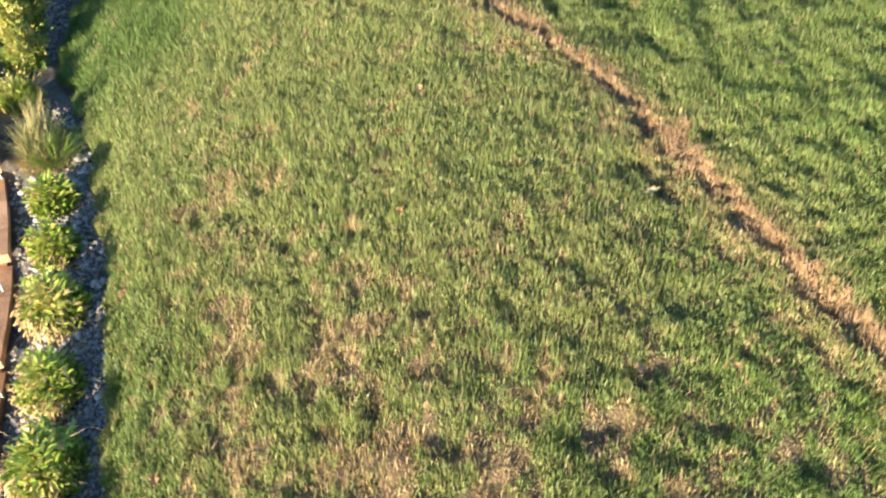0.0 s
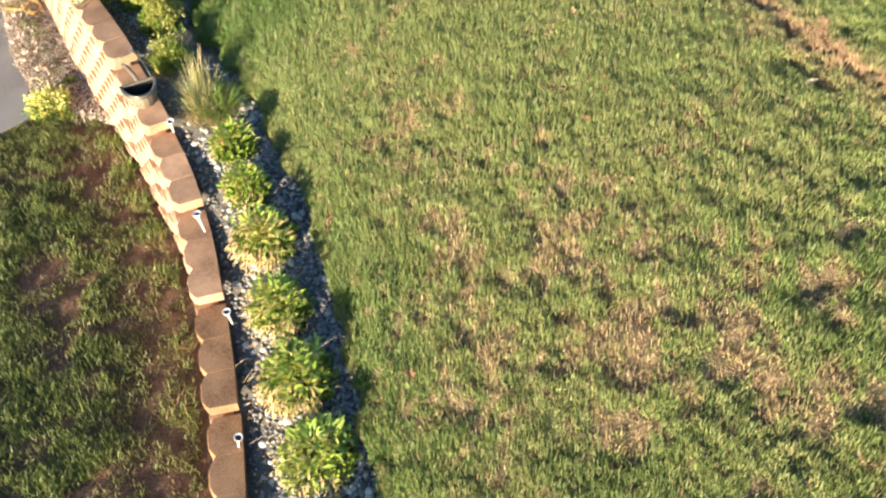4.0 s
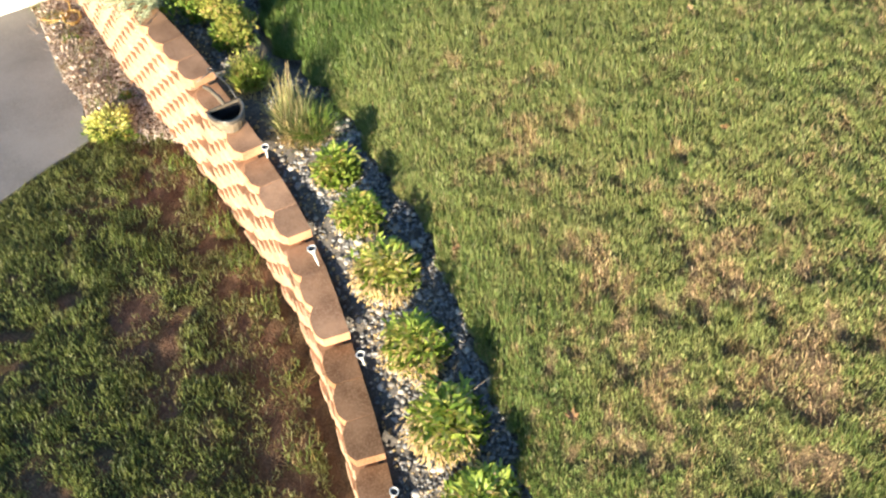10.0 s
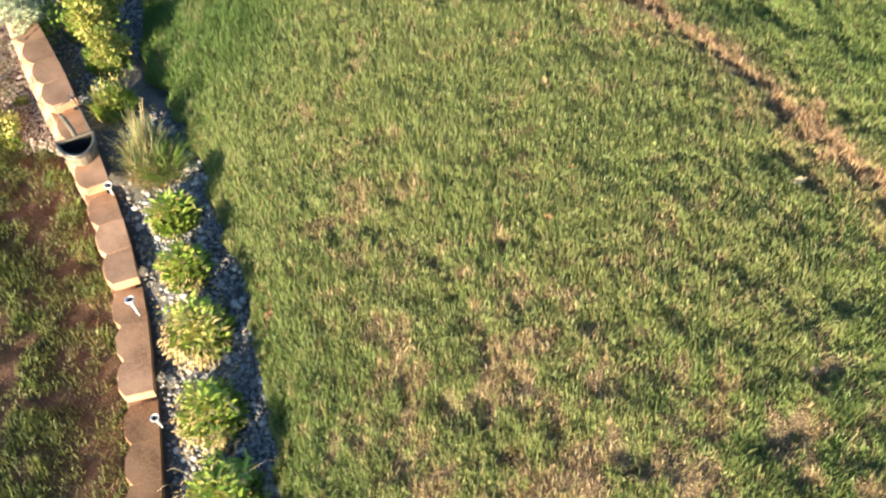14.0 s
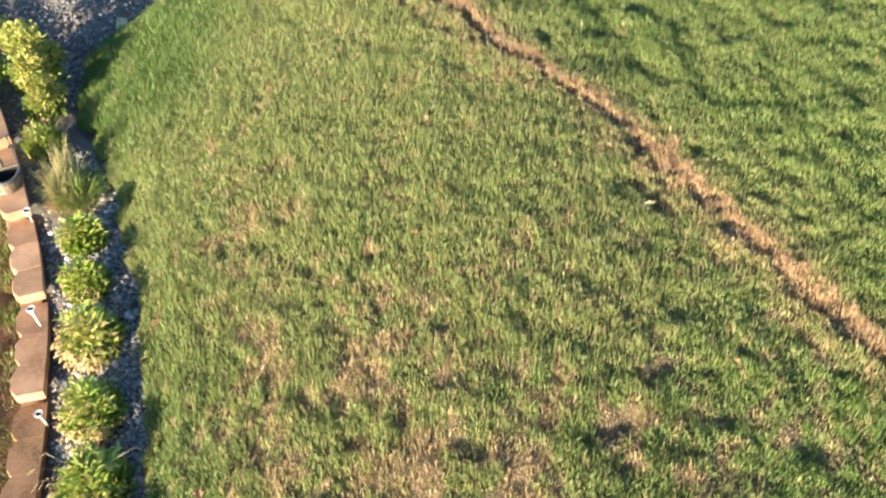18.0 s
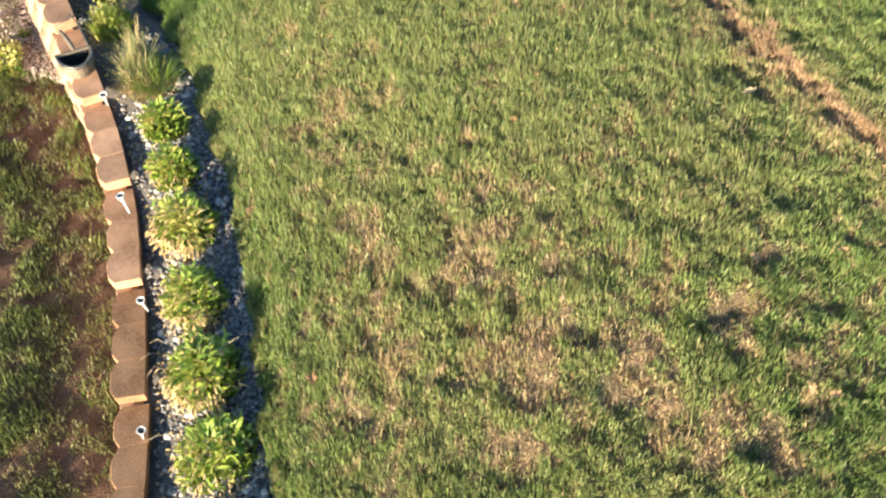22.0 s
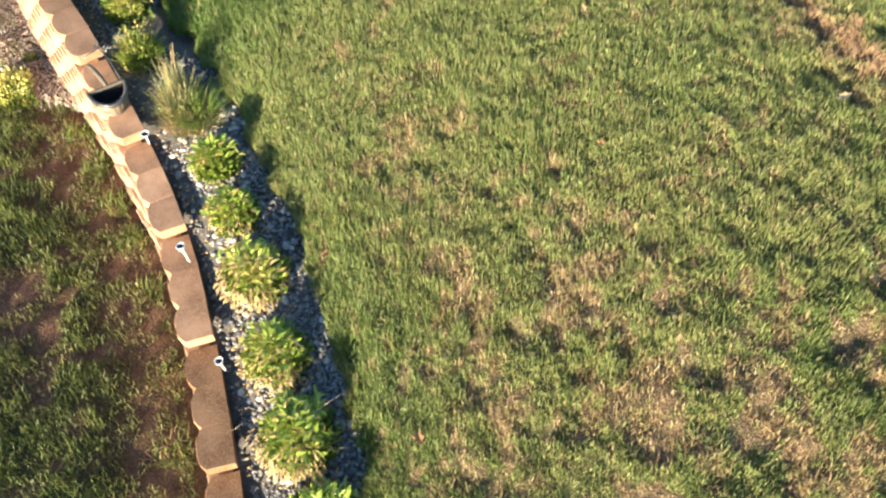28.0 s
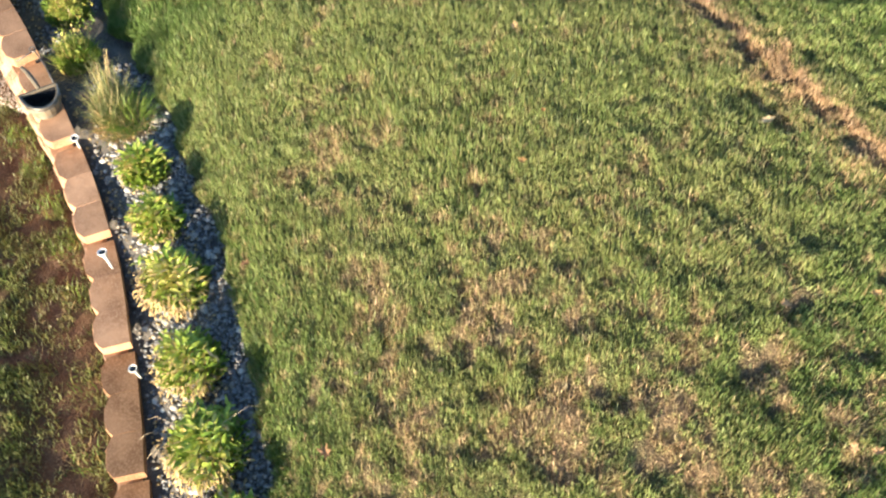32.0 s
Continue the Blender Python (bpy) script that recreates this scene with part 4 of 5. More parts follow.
# ---- plants ----
def leaf_mesh(name, length, width, mat, droop=0.5, fold=0.25, seed=0):
    """A pointed leaf from the origin along +y that arches over; folded along its rib."""
    r = random.Random(seed)
    verts, faces = [], []
    outline = [(0.0, 0.12), (0.2, 0.6), (0.45, 1.0), (0.72, 0.75), (0.9, 0.35), (1.0, 0.03)]
    for t, w in outline:
        a = droop * t
        y, z = length * math.sin(a + 1e-6) / max(droop, 0.05), length * (math.cos(a) - 1) / max(droop, 0.05)
        half = width / 2 * w
        wave = r.uniform(-0.1, 0.1) * half
        verts += [(-half, y, z + half * fold * 2 + wave), (0, y, z), (half, y, z + half * fold * 2 - wave)]
    for i in range(len(outline) - 1):
        a = i * 3
        faces += [(a, a + 1, a + 4, a + 3), (a + 1, a + 2, a + 5, a + 4)]
    me = bpy.data.meshes.new(name)
    me.from_pydata(verts, [], faces)
    me.materials.append(mat)
    me.shade_smooth()
    return me


def leaf_cloud(count, centre, size, leaf, seed, upward=0.5):
    """Small leaves all through a lumpy ellipsoid, thick near its skin."""
    g = np.random.default_rng(seed)
    verts, faces = [], []
    for i in range(count):
        v = Vector(g.normal(0, 1, 3)).normalized()
        if v.z < -0.35:
            v.z = -v.z * 0.5
        lump = 0.78 + 0.4 * noise.noise(v * 2.3 + Vector((seed, 0, 0)))
        p = Vector((v.x * size[0], v.y * size[1], max(v.z, -0.1) * size[2])) * lump * float(g.uniform(0.7, 1.0)) + Vector(centre)
        out = (v + Vector((0, 0, upward)) + Vector(g.normal(0, 0.45, 3))).normalized()
        side = out.orthogonal().normalized()
        side = (Matrix.Rotation(float(g.uniform(0, 6.28)), 3, out) @ side)
        n = leaf * float(g.uniform(0.6, 1.3))
        over = out.cross(side).normalized()
        b = len(verts)
        verts += [tuple(p), tuple(p + out * n * 0.5 + side * n * 0.24 + over * n * 0.05), tuple(p + out * n), tuple(p + out * n * 0.5 - side * n * 0.24 + over * n * 0.05)]
        faces.append((b, b + 1, b + 2, b + 3))
    return verts, faces


def leaf_mound(count, radius, height, leaf, seed, slim=0.2):
    """Small upright leaves that fill a flat-topped mound, thick to its rim."""
    g = np.random.default_rng(seed)
    verts, faces = [], []
    for i in range(count):
        a, q = g.uniform(0, 6.283), math.sqrt(g.random())
        top = height * (0.86 - 0.35 * q ** 4) * (0.9 + 0.25 * noise.noise(Vector((math.cos(a) * q * 3, math.sin(a) * q * 3, seed))))
        p = Vector((math.cos(a) * q * radius, math.sin(a) * q * radius, float(g.uniform(0.02, max(top - leaf, 0.03)))))
        out = Vector((math.cos(a) * q * 0.7 + g.normal(0, 0.4), math.sin(a) * q * 0.7 + g.normal(0, 0.4), 1.0)).normalized()
        side = Matrix.Rotation(float(g.uniform(0, 6.283)), 3, out) @ out.orthogonal().normalized()
        n = leaf * float(g.uniform(0.7, 1.3))
        b = len(verts)
        verts += [tuple(p), tuple(p + out * n * 0.5 + side * n * slim), tuple(p + out * n), tuple(p + out * n * 0.5 - side * n * slim)]
        faces.append((b, b + 1, b + 2, b + 3))
    return verts, faces


broad = [leaf_mesh("leaf", 0.16, 0.048, HOSTA, 0.8, 0.2, k) for k in range(4)]
broad_pale = [leaf_mesh("leaf", 0.16, 0.044, PALE, 1.0, 0.25, 10 + k) for k in range(4)]
withered = [leaf_mesh("dry_leaf", 0.15, 0.03, DRY, 1.7, 0.5, 20 + k) for k in range(4)]


def clump_plant(name, x, y, radius, height, count, pale, dry, label, category, seed, size=1.0, spikes=0):
    """A mound of pointed leaves that rise from one crown and arch outwards; withered ones hang round its foot on the sunny side."""
    r = random.Random(seed)
    z = float(bed_z(x, y))
    plant = new(name)
    plant.location = (x, y, z)
    tagged(plant, label, category, "plants in the bed")
    inner = raw("inner_leaves", *leaf_mound(1300, radius * 0.88, height * 0.95, 0.06, seed + 300), LIME, plant, label="dense small inner leaves")
    inner["kind"] = "stuff"
    for i in range(count):
        q = i / count
        az = i * 2.39996 + r.uniform(-0.3, 0.3)
        ring = math.sqrt(q)
        at = Vector((math.cos(az), math.sin(az), 0)) * radius * 0.62 * ring
        at *= r.uniform(0.8, 1.4) * (1 + 0.22 * math.sin(2 * az + seed) + 0.15 * math.sin(5 * az + 2 * seed))
        lift = height * (0.85 * (1 - 0.5 * ring ** 4) + r.uniform(-0.22, 0.12)) - 0.02
        az += r.uniform(-1.7, 1.7)
        steep = 75 - 40 * ring + r.uniform(-28, 25)
        s = size * r.uniform(0.7, 1.35)
        kinds = broad_pale if r.random() < pale * (0.5 + ring) * (1 + 0.9 * math.cos(az - 4.0)) else broad
        piece("leaf", r.choice(kinds), pose(at.x, at.y, max(lift, 0.02), 0, 0, math.degrees(az) - 90) @ pose(0, 0, 0, steep, r.uniform(-20, 20), 0) @ Matrix.Diagonal((s, s, s, 1)), plant)
    for i in range(int(dry)):
        az = r.uniform(2.6, 5.3) if r.random() < 0.85 else r.uniform(0, 6.28)
        at = Vector((math.cos(az), math.sin(az), 0)) * radius * r.uniform(0.6, 1.08)
        s = size * r.uniform(0.6, 1.15)
        piece("dry_leaf", r.choice(withered), pose(at.x, at.y, height * r.uniform(0.08, 0.55), 0, 0, math.degrees(az) - 90 + r.uniform(-40, 40)) @ pose(0, 0, 0, r.uniform(-35, 35), r.uniform(-30, 30), 0) @ Matrix.Diagonal((s, s, s, 1)), plant)
    for i in range(spikes):
        az = r.uniform(2.3, 3.7) if i % 4 else r.uniform(0.2, 1.6)
        d = Vector((math.cos(az), math.sin(az), 0))
        n = r.uniform(0.2, 0.32)
        tube([d * 0.03, d * (0.05 + n * 0.25) + Vector((0, 0, height * 0.8)), d * (0.06 + n * 0.75) + Vector((0, 0, height * 0.95)), d * (0.06 + n) + Vector((0, 0, height * 0.75))],
             [0.003, 0.0025, 0.002, 0.0012], STEM, "stalk", plant, "bare dry stalk", 5)
    return plant


clump_plant("leafy_perennial", -2.735, 4.92, 0.16, 0.31, 420, 0.2, 30, "compact mound of pointed bright green leaves among stones", "plant", 1, 0.38)
clump_plant("leafy_perennial", -2.62, 4.49, 0.165, 0.32, 420, 0.3, 80, "compact bright green leaf mound with pale withered foot", "plant", 2, 0.38)
clump_plant("leafy_perennial", -2.49, 4.01, 0.22, 0.36, 470, 0.9, 340, "yellowing leafy mound with straw-coloured withered leaves", "plant", 3, 0.42)
clump_plant("leafy_perennial", -2.39, 3.45, 0.21, 0.34, 460, 0.35, 260, "green leafy mound with a skirt of dry leaves", "plant", 4, 0.38)
clump_plant("leafy_perennial", -2.28, 2.92, 0.25, 0.38, 470, 0.3, 260, "large broad-leaved green plant with bare stalks", "plant", 5, 0.44, 8)
clump_plant("leafy_perennial", -2.18, 2.41, 0.25, 0.34, 440, 0.4, 150, "green plant with pale dry leaves about its foot", "plant", 6, 0.4, 2)
clump_plant("leafy_perennial", -2.14, 1.85, 0.25, 0.3, 300, 0.3, 60, "leafy green plant at the bed's near end", "plant", 7, 0.45)


def tuft_mesh(name, count, radius, height, spread, width, mat, seed, squash=(1, 1), bend=0.7, start=0.0, at=(0, 0), wild=0.25):
    """Fine arching blades from one foot, all in one mesh."""
    g = np.random.default_rng(seed)
    az = g.uniform(0, 2 * np.pi, count)
    q = np.sqrt(g.random(count))
    bx, by = np.cos(az) * q * radius * 0.4 * squash[0], np.sin(az) * q * radius * 0.4 * squash[1]
    h = height * g.uniform(0.55, 1.1, count)
    out = spread * q * g.uniform(0.6, 1.2, count)
    verts, faces = [], []
    for i in range(count):
        swing = az[i] + g.normal(0, wild) * 2
        d = Vector((math.cos(swing), math.sin(swing), 0))
        side = Vector((-d.y, d.x, 0)) * width * g.uniform(0.7, 1.3) / 2
        p0 = Vector((bx[i] * 1.6 + at[0], by[i] * 1.6 + at[1], start * h[i]))
        rows = []
        for t in (0.0, 0.4, 0.75, 1.0):
            p = p0 + d * (out[i] * t ** 1.6) + Vector((0, 0, h[i] * (t - bend * 0.45 * q[i] * t * t)))
            rows.append((p, side * (1 - 0.85 * t)))
        b = len(verts)
        for p, s in rows:
            verts += [tuple(p - s), tuple(p + s)]
        faces += [(b + 2 * k, b + 2 * k + 1, b + 2 * k + 3, b + 2 * k + 2) for k in range(3)]
    return verts, faces


def ornamental_grass(x, y, seed):
    z = float(bed_z(x, y))
    ob = new("ornamental_grass")
    ob.location = (x, y, z)
    tagged(ob, "tufted ornamental grass with pale straw plumes and brown foot", "grass clump", "plants in the bed")
    core = raw("inner_blades", *leaf_mound(1100, 0.14, 0.24, 0.1, seed + 11, 0.035), OLIVE, ob, label="dense olive inner blades")
    core["kind"] = "stuff"
    raw("green_blades", *tuft_mesh("t", 340, 0.22, 0.26, 0.26, 0.009, GREEN, seed, (0.8, 1.0), bend=1.1, at=(0.1, -0.1), wild=0.6), GREEN, ob, label="arching green blades")
    raw("pale_blades", *tuft_mesh("t", 420, 0.24, 0.33, 0.15, 0.008, OLIVE, seed + 4, (0.75, 1.3), bend=0.8, at=(-0.04, 0.02), wild=1.2), OLIVE, ob, label="olive-green blades")
    raw("straw_blades", *tuft_mesh("t", 150, 0.24, 0.46, 0.15, 0.009, PLUME, seed + 1, (0.7, 1.5), bend=0.7, at=(-0.05, 0.06), wild=1.4), PLUME, ob, label="pale straw blades and plumes")
    raw("dry_skirt", *tuft_mesh("t", 460, 0.26, 0.16, 0.14, 0.007, DRY, seed + 2, (1.2, 0.8), bend=1.4, at=(0.05, -0.15), wild=0.9), DRY, ob, label="withered brown skirt")
    return ob


ornamental_grass(-2.97, 5.51, 70)


def shrub(x, y, seed, scale=1.0):
    z = float(bed_z(x, y))
    ob = new("shrub")
    ob.location = (x, y, z)
    ob.scale = (scale, scale, scale)
    tagged(ob, "yellowing leafy shrub with some bare brown patches", "shrub", "plants in the bed")
    g = random.Random(seed)
    for k, (dx, dy, dz, s) in enumerate(((-0.12, 0.2, 0.4, 0.2), (0.0, 0.02, 0.44, 0.2), (0.06, -0.16, 0.36, 0.17), (-0.2, 0.36, 0.32, 0.18), (0.1, 0.12, 0.26, 0.18), (-0.03, 0.08, 0.2, 0.22))):
        raw("foliage", *leaf_cloud(620, (dx, dy, dz), (s, s, s * 0.95), 0.042, seed + k), SHRUB, ob)["kind"] = "stuff"
        tube([(0, 0.05, 0), (dx * 0.5, dy * 0.5, dz * 0.6), (dx, dy, dz + 0.05)], [0.012, 0.008, 0.004], STEM, "branch", ob, "thin brown branch", 6)
    core = raw("inner_leaves", *leaf_mound(1300, 0.21, 0.46, 0.06, seed + 11), GREEN, ob, label="dense green inner leaves")
    core.location = (-0.05, 0.1, 0)
    core["kind"] = "stuff"
    raw("low_growth", *leaf_cloud(170, (0.1, -0.05, 0.1), (0.18, 0.26, 0.12), 0.04, seed + 9), GREEN, ob, label="dark green low leaves")["kind"] = "stuff"
    return ob


shrub(-3.58, 6.98, 80)
shrub(-3.40, 6.53, 180, 0.74)


def grassy_plant(x, y, seed):
    ob = new("strappy_plant")
    ob.location = (x, y, float(bed_z(x, y)))
    tagged(ob, "strappy green plant with arching yellow-tipped leaves", "plant", "plants in the bed")
    core = raw("inner_leaves", *leaf_mound(1500, 0.15, 0.36, 0.1, seed + 11, 0.06), LIME, ob, label="dense narrow inner leaves")
    core["kind"] = "stuff"
    body = raw("foliage", *leaf_cloud(70, (-0.05, 0.04, 0.2), (0.2, 0.22, 0.24), 0.045, seed + 7, 0.6), SHRUB, ob)
    body["kind"] = "stuff"
    raw("leaves", *tuft_mesh("t", 160, 0.2, 0.36, 0.15, 0.011, LIME, seed, wild=0.8), LIME, ob, label="arching narrow leaves")
    raw("pale_leaves", *tuft_mesh("t", 230, 0.2, 0.36, 0.14, 0.014, SHRUB, seed + 3, wild=0.8, at=(-0.06, -0.02)), SHRUB, ob, label="yellowing narrow leaves")
    raw("dry_leaves", *tuft_mesh("t", 120, 0.22, 0.14, 0.18, 0.009, DRY, seed + 1, bend=1.3, wild=0.6, at=(0, -0.1)), DRY, ob, label="withered leaf ends")
    return ob


grassy_plant(-3.28, 6.04, 90).scale = (0.82, 0.82, 0.85)


def silver_plant(x, y, seed):
    ob = new("silvery_plant")
    ob.location = (x, y, float(bed_z(x, y)))
    tagged(ob, "feathery silver-green plant that leans over the wall", "plant", "plants in the bed")
    g = random.Random(seed)
    for k in range(36):
        a = g.uniform(2.3, 4.5)
        n = g.uniform(0.26, 0.6)
        d = Vector((math.cos(a), math.sin(a), 0))
        tip = d * n + Vector((0, 0, g.uniform(0.12, 0.3)))
        verts, faces = [], []
        for j in range(60):
            t = 0.25 + 0.75 * j / 60
            p = tip * t + Vector((0, 0, 0.12 * math.sin(t * 3)))
            out = (d * 0.8 + Vector((g.uniform(-1, 1), g.uniform(-1, 1), g.uniform(-0.3, 1)))).normalized()
            side = out.orthogonal().normalized() * 0.006
            m = 0.05 * (1.15 - t * 0.6)
            b = len(verts)
            verts += [tuple(p - side), tuple(p + side), tuple(p + out * m)]
            faces.append((b, b + 1, b + 2))
        raw("frond", verts, faces, SILVER, ob)
    raw("base_leaves", *leaf_cloud(260, (0.08, -0.16, 0.06), (0.2, 0.22, 0.14), 0.04, seed + 2), LIME, ob, label="green leaves at its foot")
    return ob


silver_plant(-4.1, 7.34, 95)
silver_plant(-3.97, 7.2, 96)
silver_plant(-4.30, 8.01, 97)


def flower_mound(x, y, seed):
    ob = new("yellow_flowers")
    ob.location = (x, y, GROUND)
    tagged(ob, "low mound of bright yellow flowers beside the driveway", "flowers")
    raw("flowering_top", *leaf_cloud(620, (0, 0, 0.08), (0.25, 0.23, 0.16), 0.042, seed), BLOOM, ob, label="yellow blossoms")["kind"] = "stuff"
    raw("leaves", *leaf_cloud(420, (0.02, 0, 0.04), (0.27, 0.25, 0.12), 0.04, seed + 1), GREEN, ob, label="green leaves")
    return ob


flower_mound(-4.75, 6.88, 100)


# ---- the dry border between wall and driveway ----
def litter_border():
    g = np.random.default_rng(41)
    n = 19000
    y = g.uniform(6.45, 9.6, n)
    w = wall_x(y) - 0.3
    e = np.interp(y, [6.6, 6.78, 7.3, 7.62, 8.1, 8.68, 9.4, 10.6], [-4.6, -4.88, -5.03, -5.2, -5.38, -5.56, -5.9, -6.3])
    f = g.uniform(0, 1.02, n)
    x = e + (w - e) * f
    keep = (g.random(n) < np.where(f < 0.7, 0.9, 0.7)) & (y > 6.75 - 0.5 * (f - 0.6))
    x, y = x[keep], y[keep]
    size = g.uniform(0.005, 0.014, len(x))
    z = GROUND + 0.012 + g.uniform(0, 0.035, len(x))
    kinds = [pebble_mesh("chip", 200 + k, LITTER) for k in range(5)]
    ob = spread_joined("dry_litter", kinds, np.stack([x, y, z], -1), size, LITTER, 9, None, "", 0.22)
    tagged(ob, "pale pinkish dry leaf litter and gravel beside the driveway", "litter", kind="stuff")
    for k in range(16):
        yy = 6.95 + k * 0.14
        mid = float(np.interp(yy, [6.6, 6.78, 7.3, 7.62, 8.1, 8.68, 9.4, 10.6], [-4.6, -4.88, -5.03, -5.2, -5.38, -5.56, -5.9, -6.3])) + 0.1 + 0.2 * ((k * 7) % 5) / 5
        bush = raw("dry_sprigs", *leaf_cloud(150, (mid, yy, GROUND + 0.015), (0.16, 0.13, 0.07), 0.035, 43 + k), LITTER, ob)
        bush["kind"] = "stuff"
    for k in range(26):
        yy = 6.75 + k * 0.1
        near = float(wall_x(yy)) - 0.5 - 0.3 * ((k * 5) % 7) / 7
        mat = (LITTER, GREEN, PLUME)[k % 3]
        bush = raw("dry_sprigs", *tuft_mesh("t", 60, 0.2, 0.12, 0.12, 0.006, mat, 143 + k, wild=0.9), mat, ob, label="straggling dry stems beside the wall")
        bush.location = (near, yy, GROUND)
        bush["kind"] = "stuff"


litter_border()
for px, py, s in ((-4.62, 7.28, 0.09), (-5.2, 8.3, 0.1), (-4.55, 6.75, 0.08)):
    weed = new("weed")
    weed.location = (px, py, GROUND)
    tagged(weed, "small green weed growing in the dry border", "weed", "weeds in the border")
    raw("leaves", *leaf_cloud(70, (0, 0, 0.02), (s, s, s * 0.6), 0.045, int(-px * 100)), GREEN, weed)


def hose(seed):
    ob = new("garden_hose")
    tagged(ob, "loose loops of yellow garden hose on the ground", "hose")
    for k, (cx, cy, rx, ry, turns) in enumerate(((-5.23, 8.63, 0.085, 0.1, 22), (-5.4, 8.67, 0.13, 0.07, 18))):
        loop = [(cx + rx * math.cos(a + k) * (1 + 0.14 * math.sin(2.3 * a)), cy + ry * math.sin(a + k) * (1 + 0.1 * math.cos(1.7 * a)), GROUND + 0.03 + 0.012 * a / 6.28 + 0.02 * math.sin(1.3 * a)) for a in np.linspace(0, turns, 80)]
        tube(loop, 0.007, HOSE, "coil", ob, sides=7)
    tube([(-5.24, 8.7, GROUND + 0.05), (-5.25, 8.8, GROUND + 0.13), (-5.33, 8.9, GROUND + 0.12), (-5.42, 8.98, GROUND + 0.05)], 0.007, HOSE, "end", ob, sides=7)
    return ob


hose(1)


def white_box():
    ob = new("white_storage_box")
    ob.matrix_basis = pose(-6.17, 9.3, GROUND + 0.03, 0, 0, 20)
    tagged(ob, "large white plastic storage box with a dark lid seam", "storage box")
    bm = bmesh.new()
    box(bm, (1.35, 1.0, 0.36), (0, 0, 0.18), 0, 0.05)
    part("body", bm, WHITE, ob, smooth=False)
    bm = bmesh.new()
    box(bm, (1.38, 1.03, 0.1), (0, 0, 0.425), 0, 0.04)
    part("lid", bm, WHITE, ob, "white lid")
    bm = bmesh.new()
    box(bm, (1.3, 0.95, 0.03), (0, 0, 0.367))
    part("seam", bm, LENS, ob, "dark seam under the lid")
    return ob


white_box()


# ---- spotlights behind the caps ----
def spotlight():
    ob = new("garden_spotlight")
    tagged(ob, "small white plastic garden spotlight on a ground stake", "garden light", "spotlights along the wall")
    turned([(0.004, -0.06), (0.009, 0.0), (0.011, 0.1), (0.014, 0.13)], WHITE, "stake", ob, sides=10)
    turned([(0.012, 0.12), (0.019, 0.145), (0.033, 0.185), (0.037, 0.2), (0.0365, 0.204), (0.03, 0.204), (0.026, 0.188)], WHITE, "head", ob, "flared white head")
    turned([(0.0001, 0.19), (0.027, 0.19), (0.0275, 0.186)], LENS, "lens", ob, "dark lens")
    return ob


WEED_AT = [(-3.25, 3.3), (-3.3, 3.9), (-3.45, 4.6), (-3.6, 5.1), (-3.75, 5.5), (-3.9, 5.9), (-4.1, 6.3)]
for wx, wy in WEED_AT:
    tuft = new("grass_tuft")
    tuft.location = (wx, wy, GROUND)
    tagged(tuft, "rank grass tuft growing at the wall's foot", "grass tuft", "tufts along the wall")
    raw("foliage", *tuft_mesh("t", 90 if wy > 4.7 else 36, 0.2, 0.12, 0.1, 0.007, GREEN, int(wy * 100), wild=0.9), GREEN, tuft)["kind"] = "stuff"
    raw("dry_foliage", *tuft_mesh("t", 24, 0.22, 0.07, 0.12, 0.006, DRY, int(wy * 100) + 1, wild=0.9), DRY, tuft, label="withered straw blades")["kind"] = "stuff"


LIGHT_AT = [(-2.965, 4.262, -0.335, -6, -8), (-2.745, 3.445, -0.4, -2, -6), (-3.215, 5.2, -0.2, 4, -10), (-2.645, 2.58, -0.56, 5, -10), (-2.6, 1.62, -0.75, 0, -8)]   # the head of each
lamp = spotlight()
for k, (x, y, z, rx, ry) in enumerate(LIGHT_AT):
    m = pose(x, y, z, rx, ry, k * 40) @ Matrix.Diagonal((0.88, 0.88, 0.66 if k == 0 else 0.82, 1)) @ pose(0, 0, -0.2)
    if k == 0:
        lamp.matrix_basis = m
    else:
        copy_thing(lamp, m)


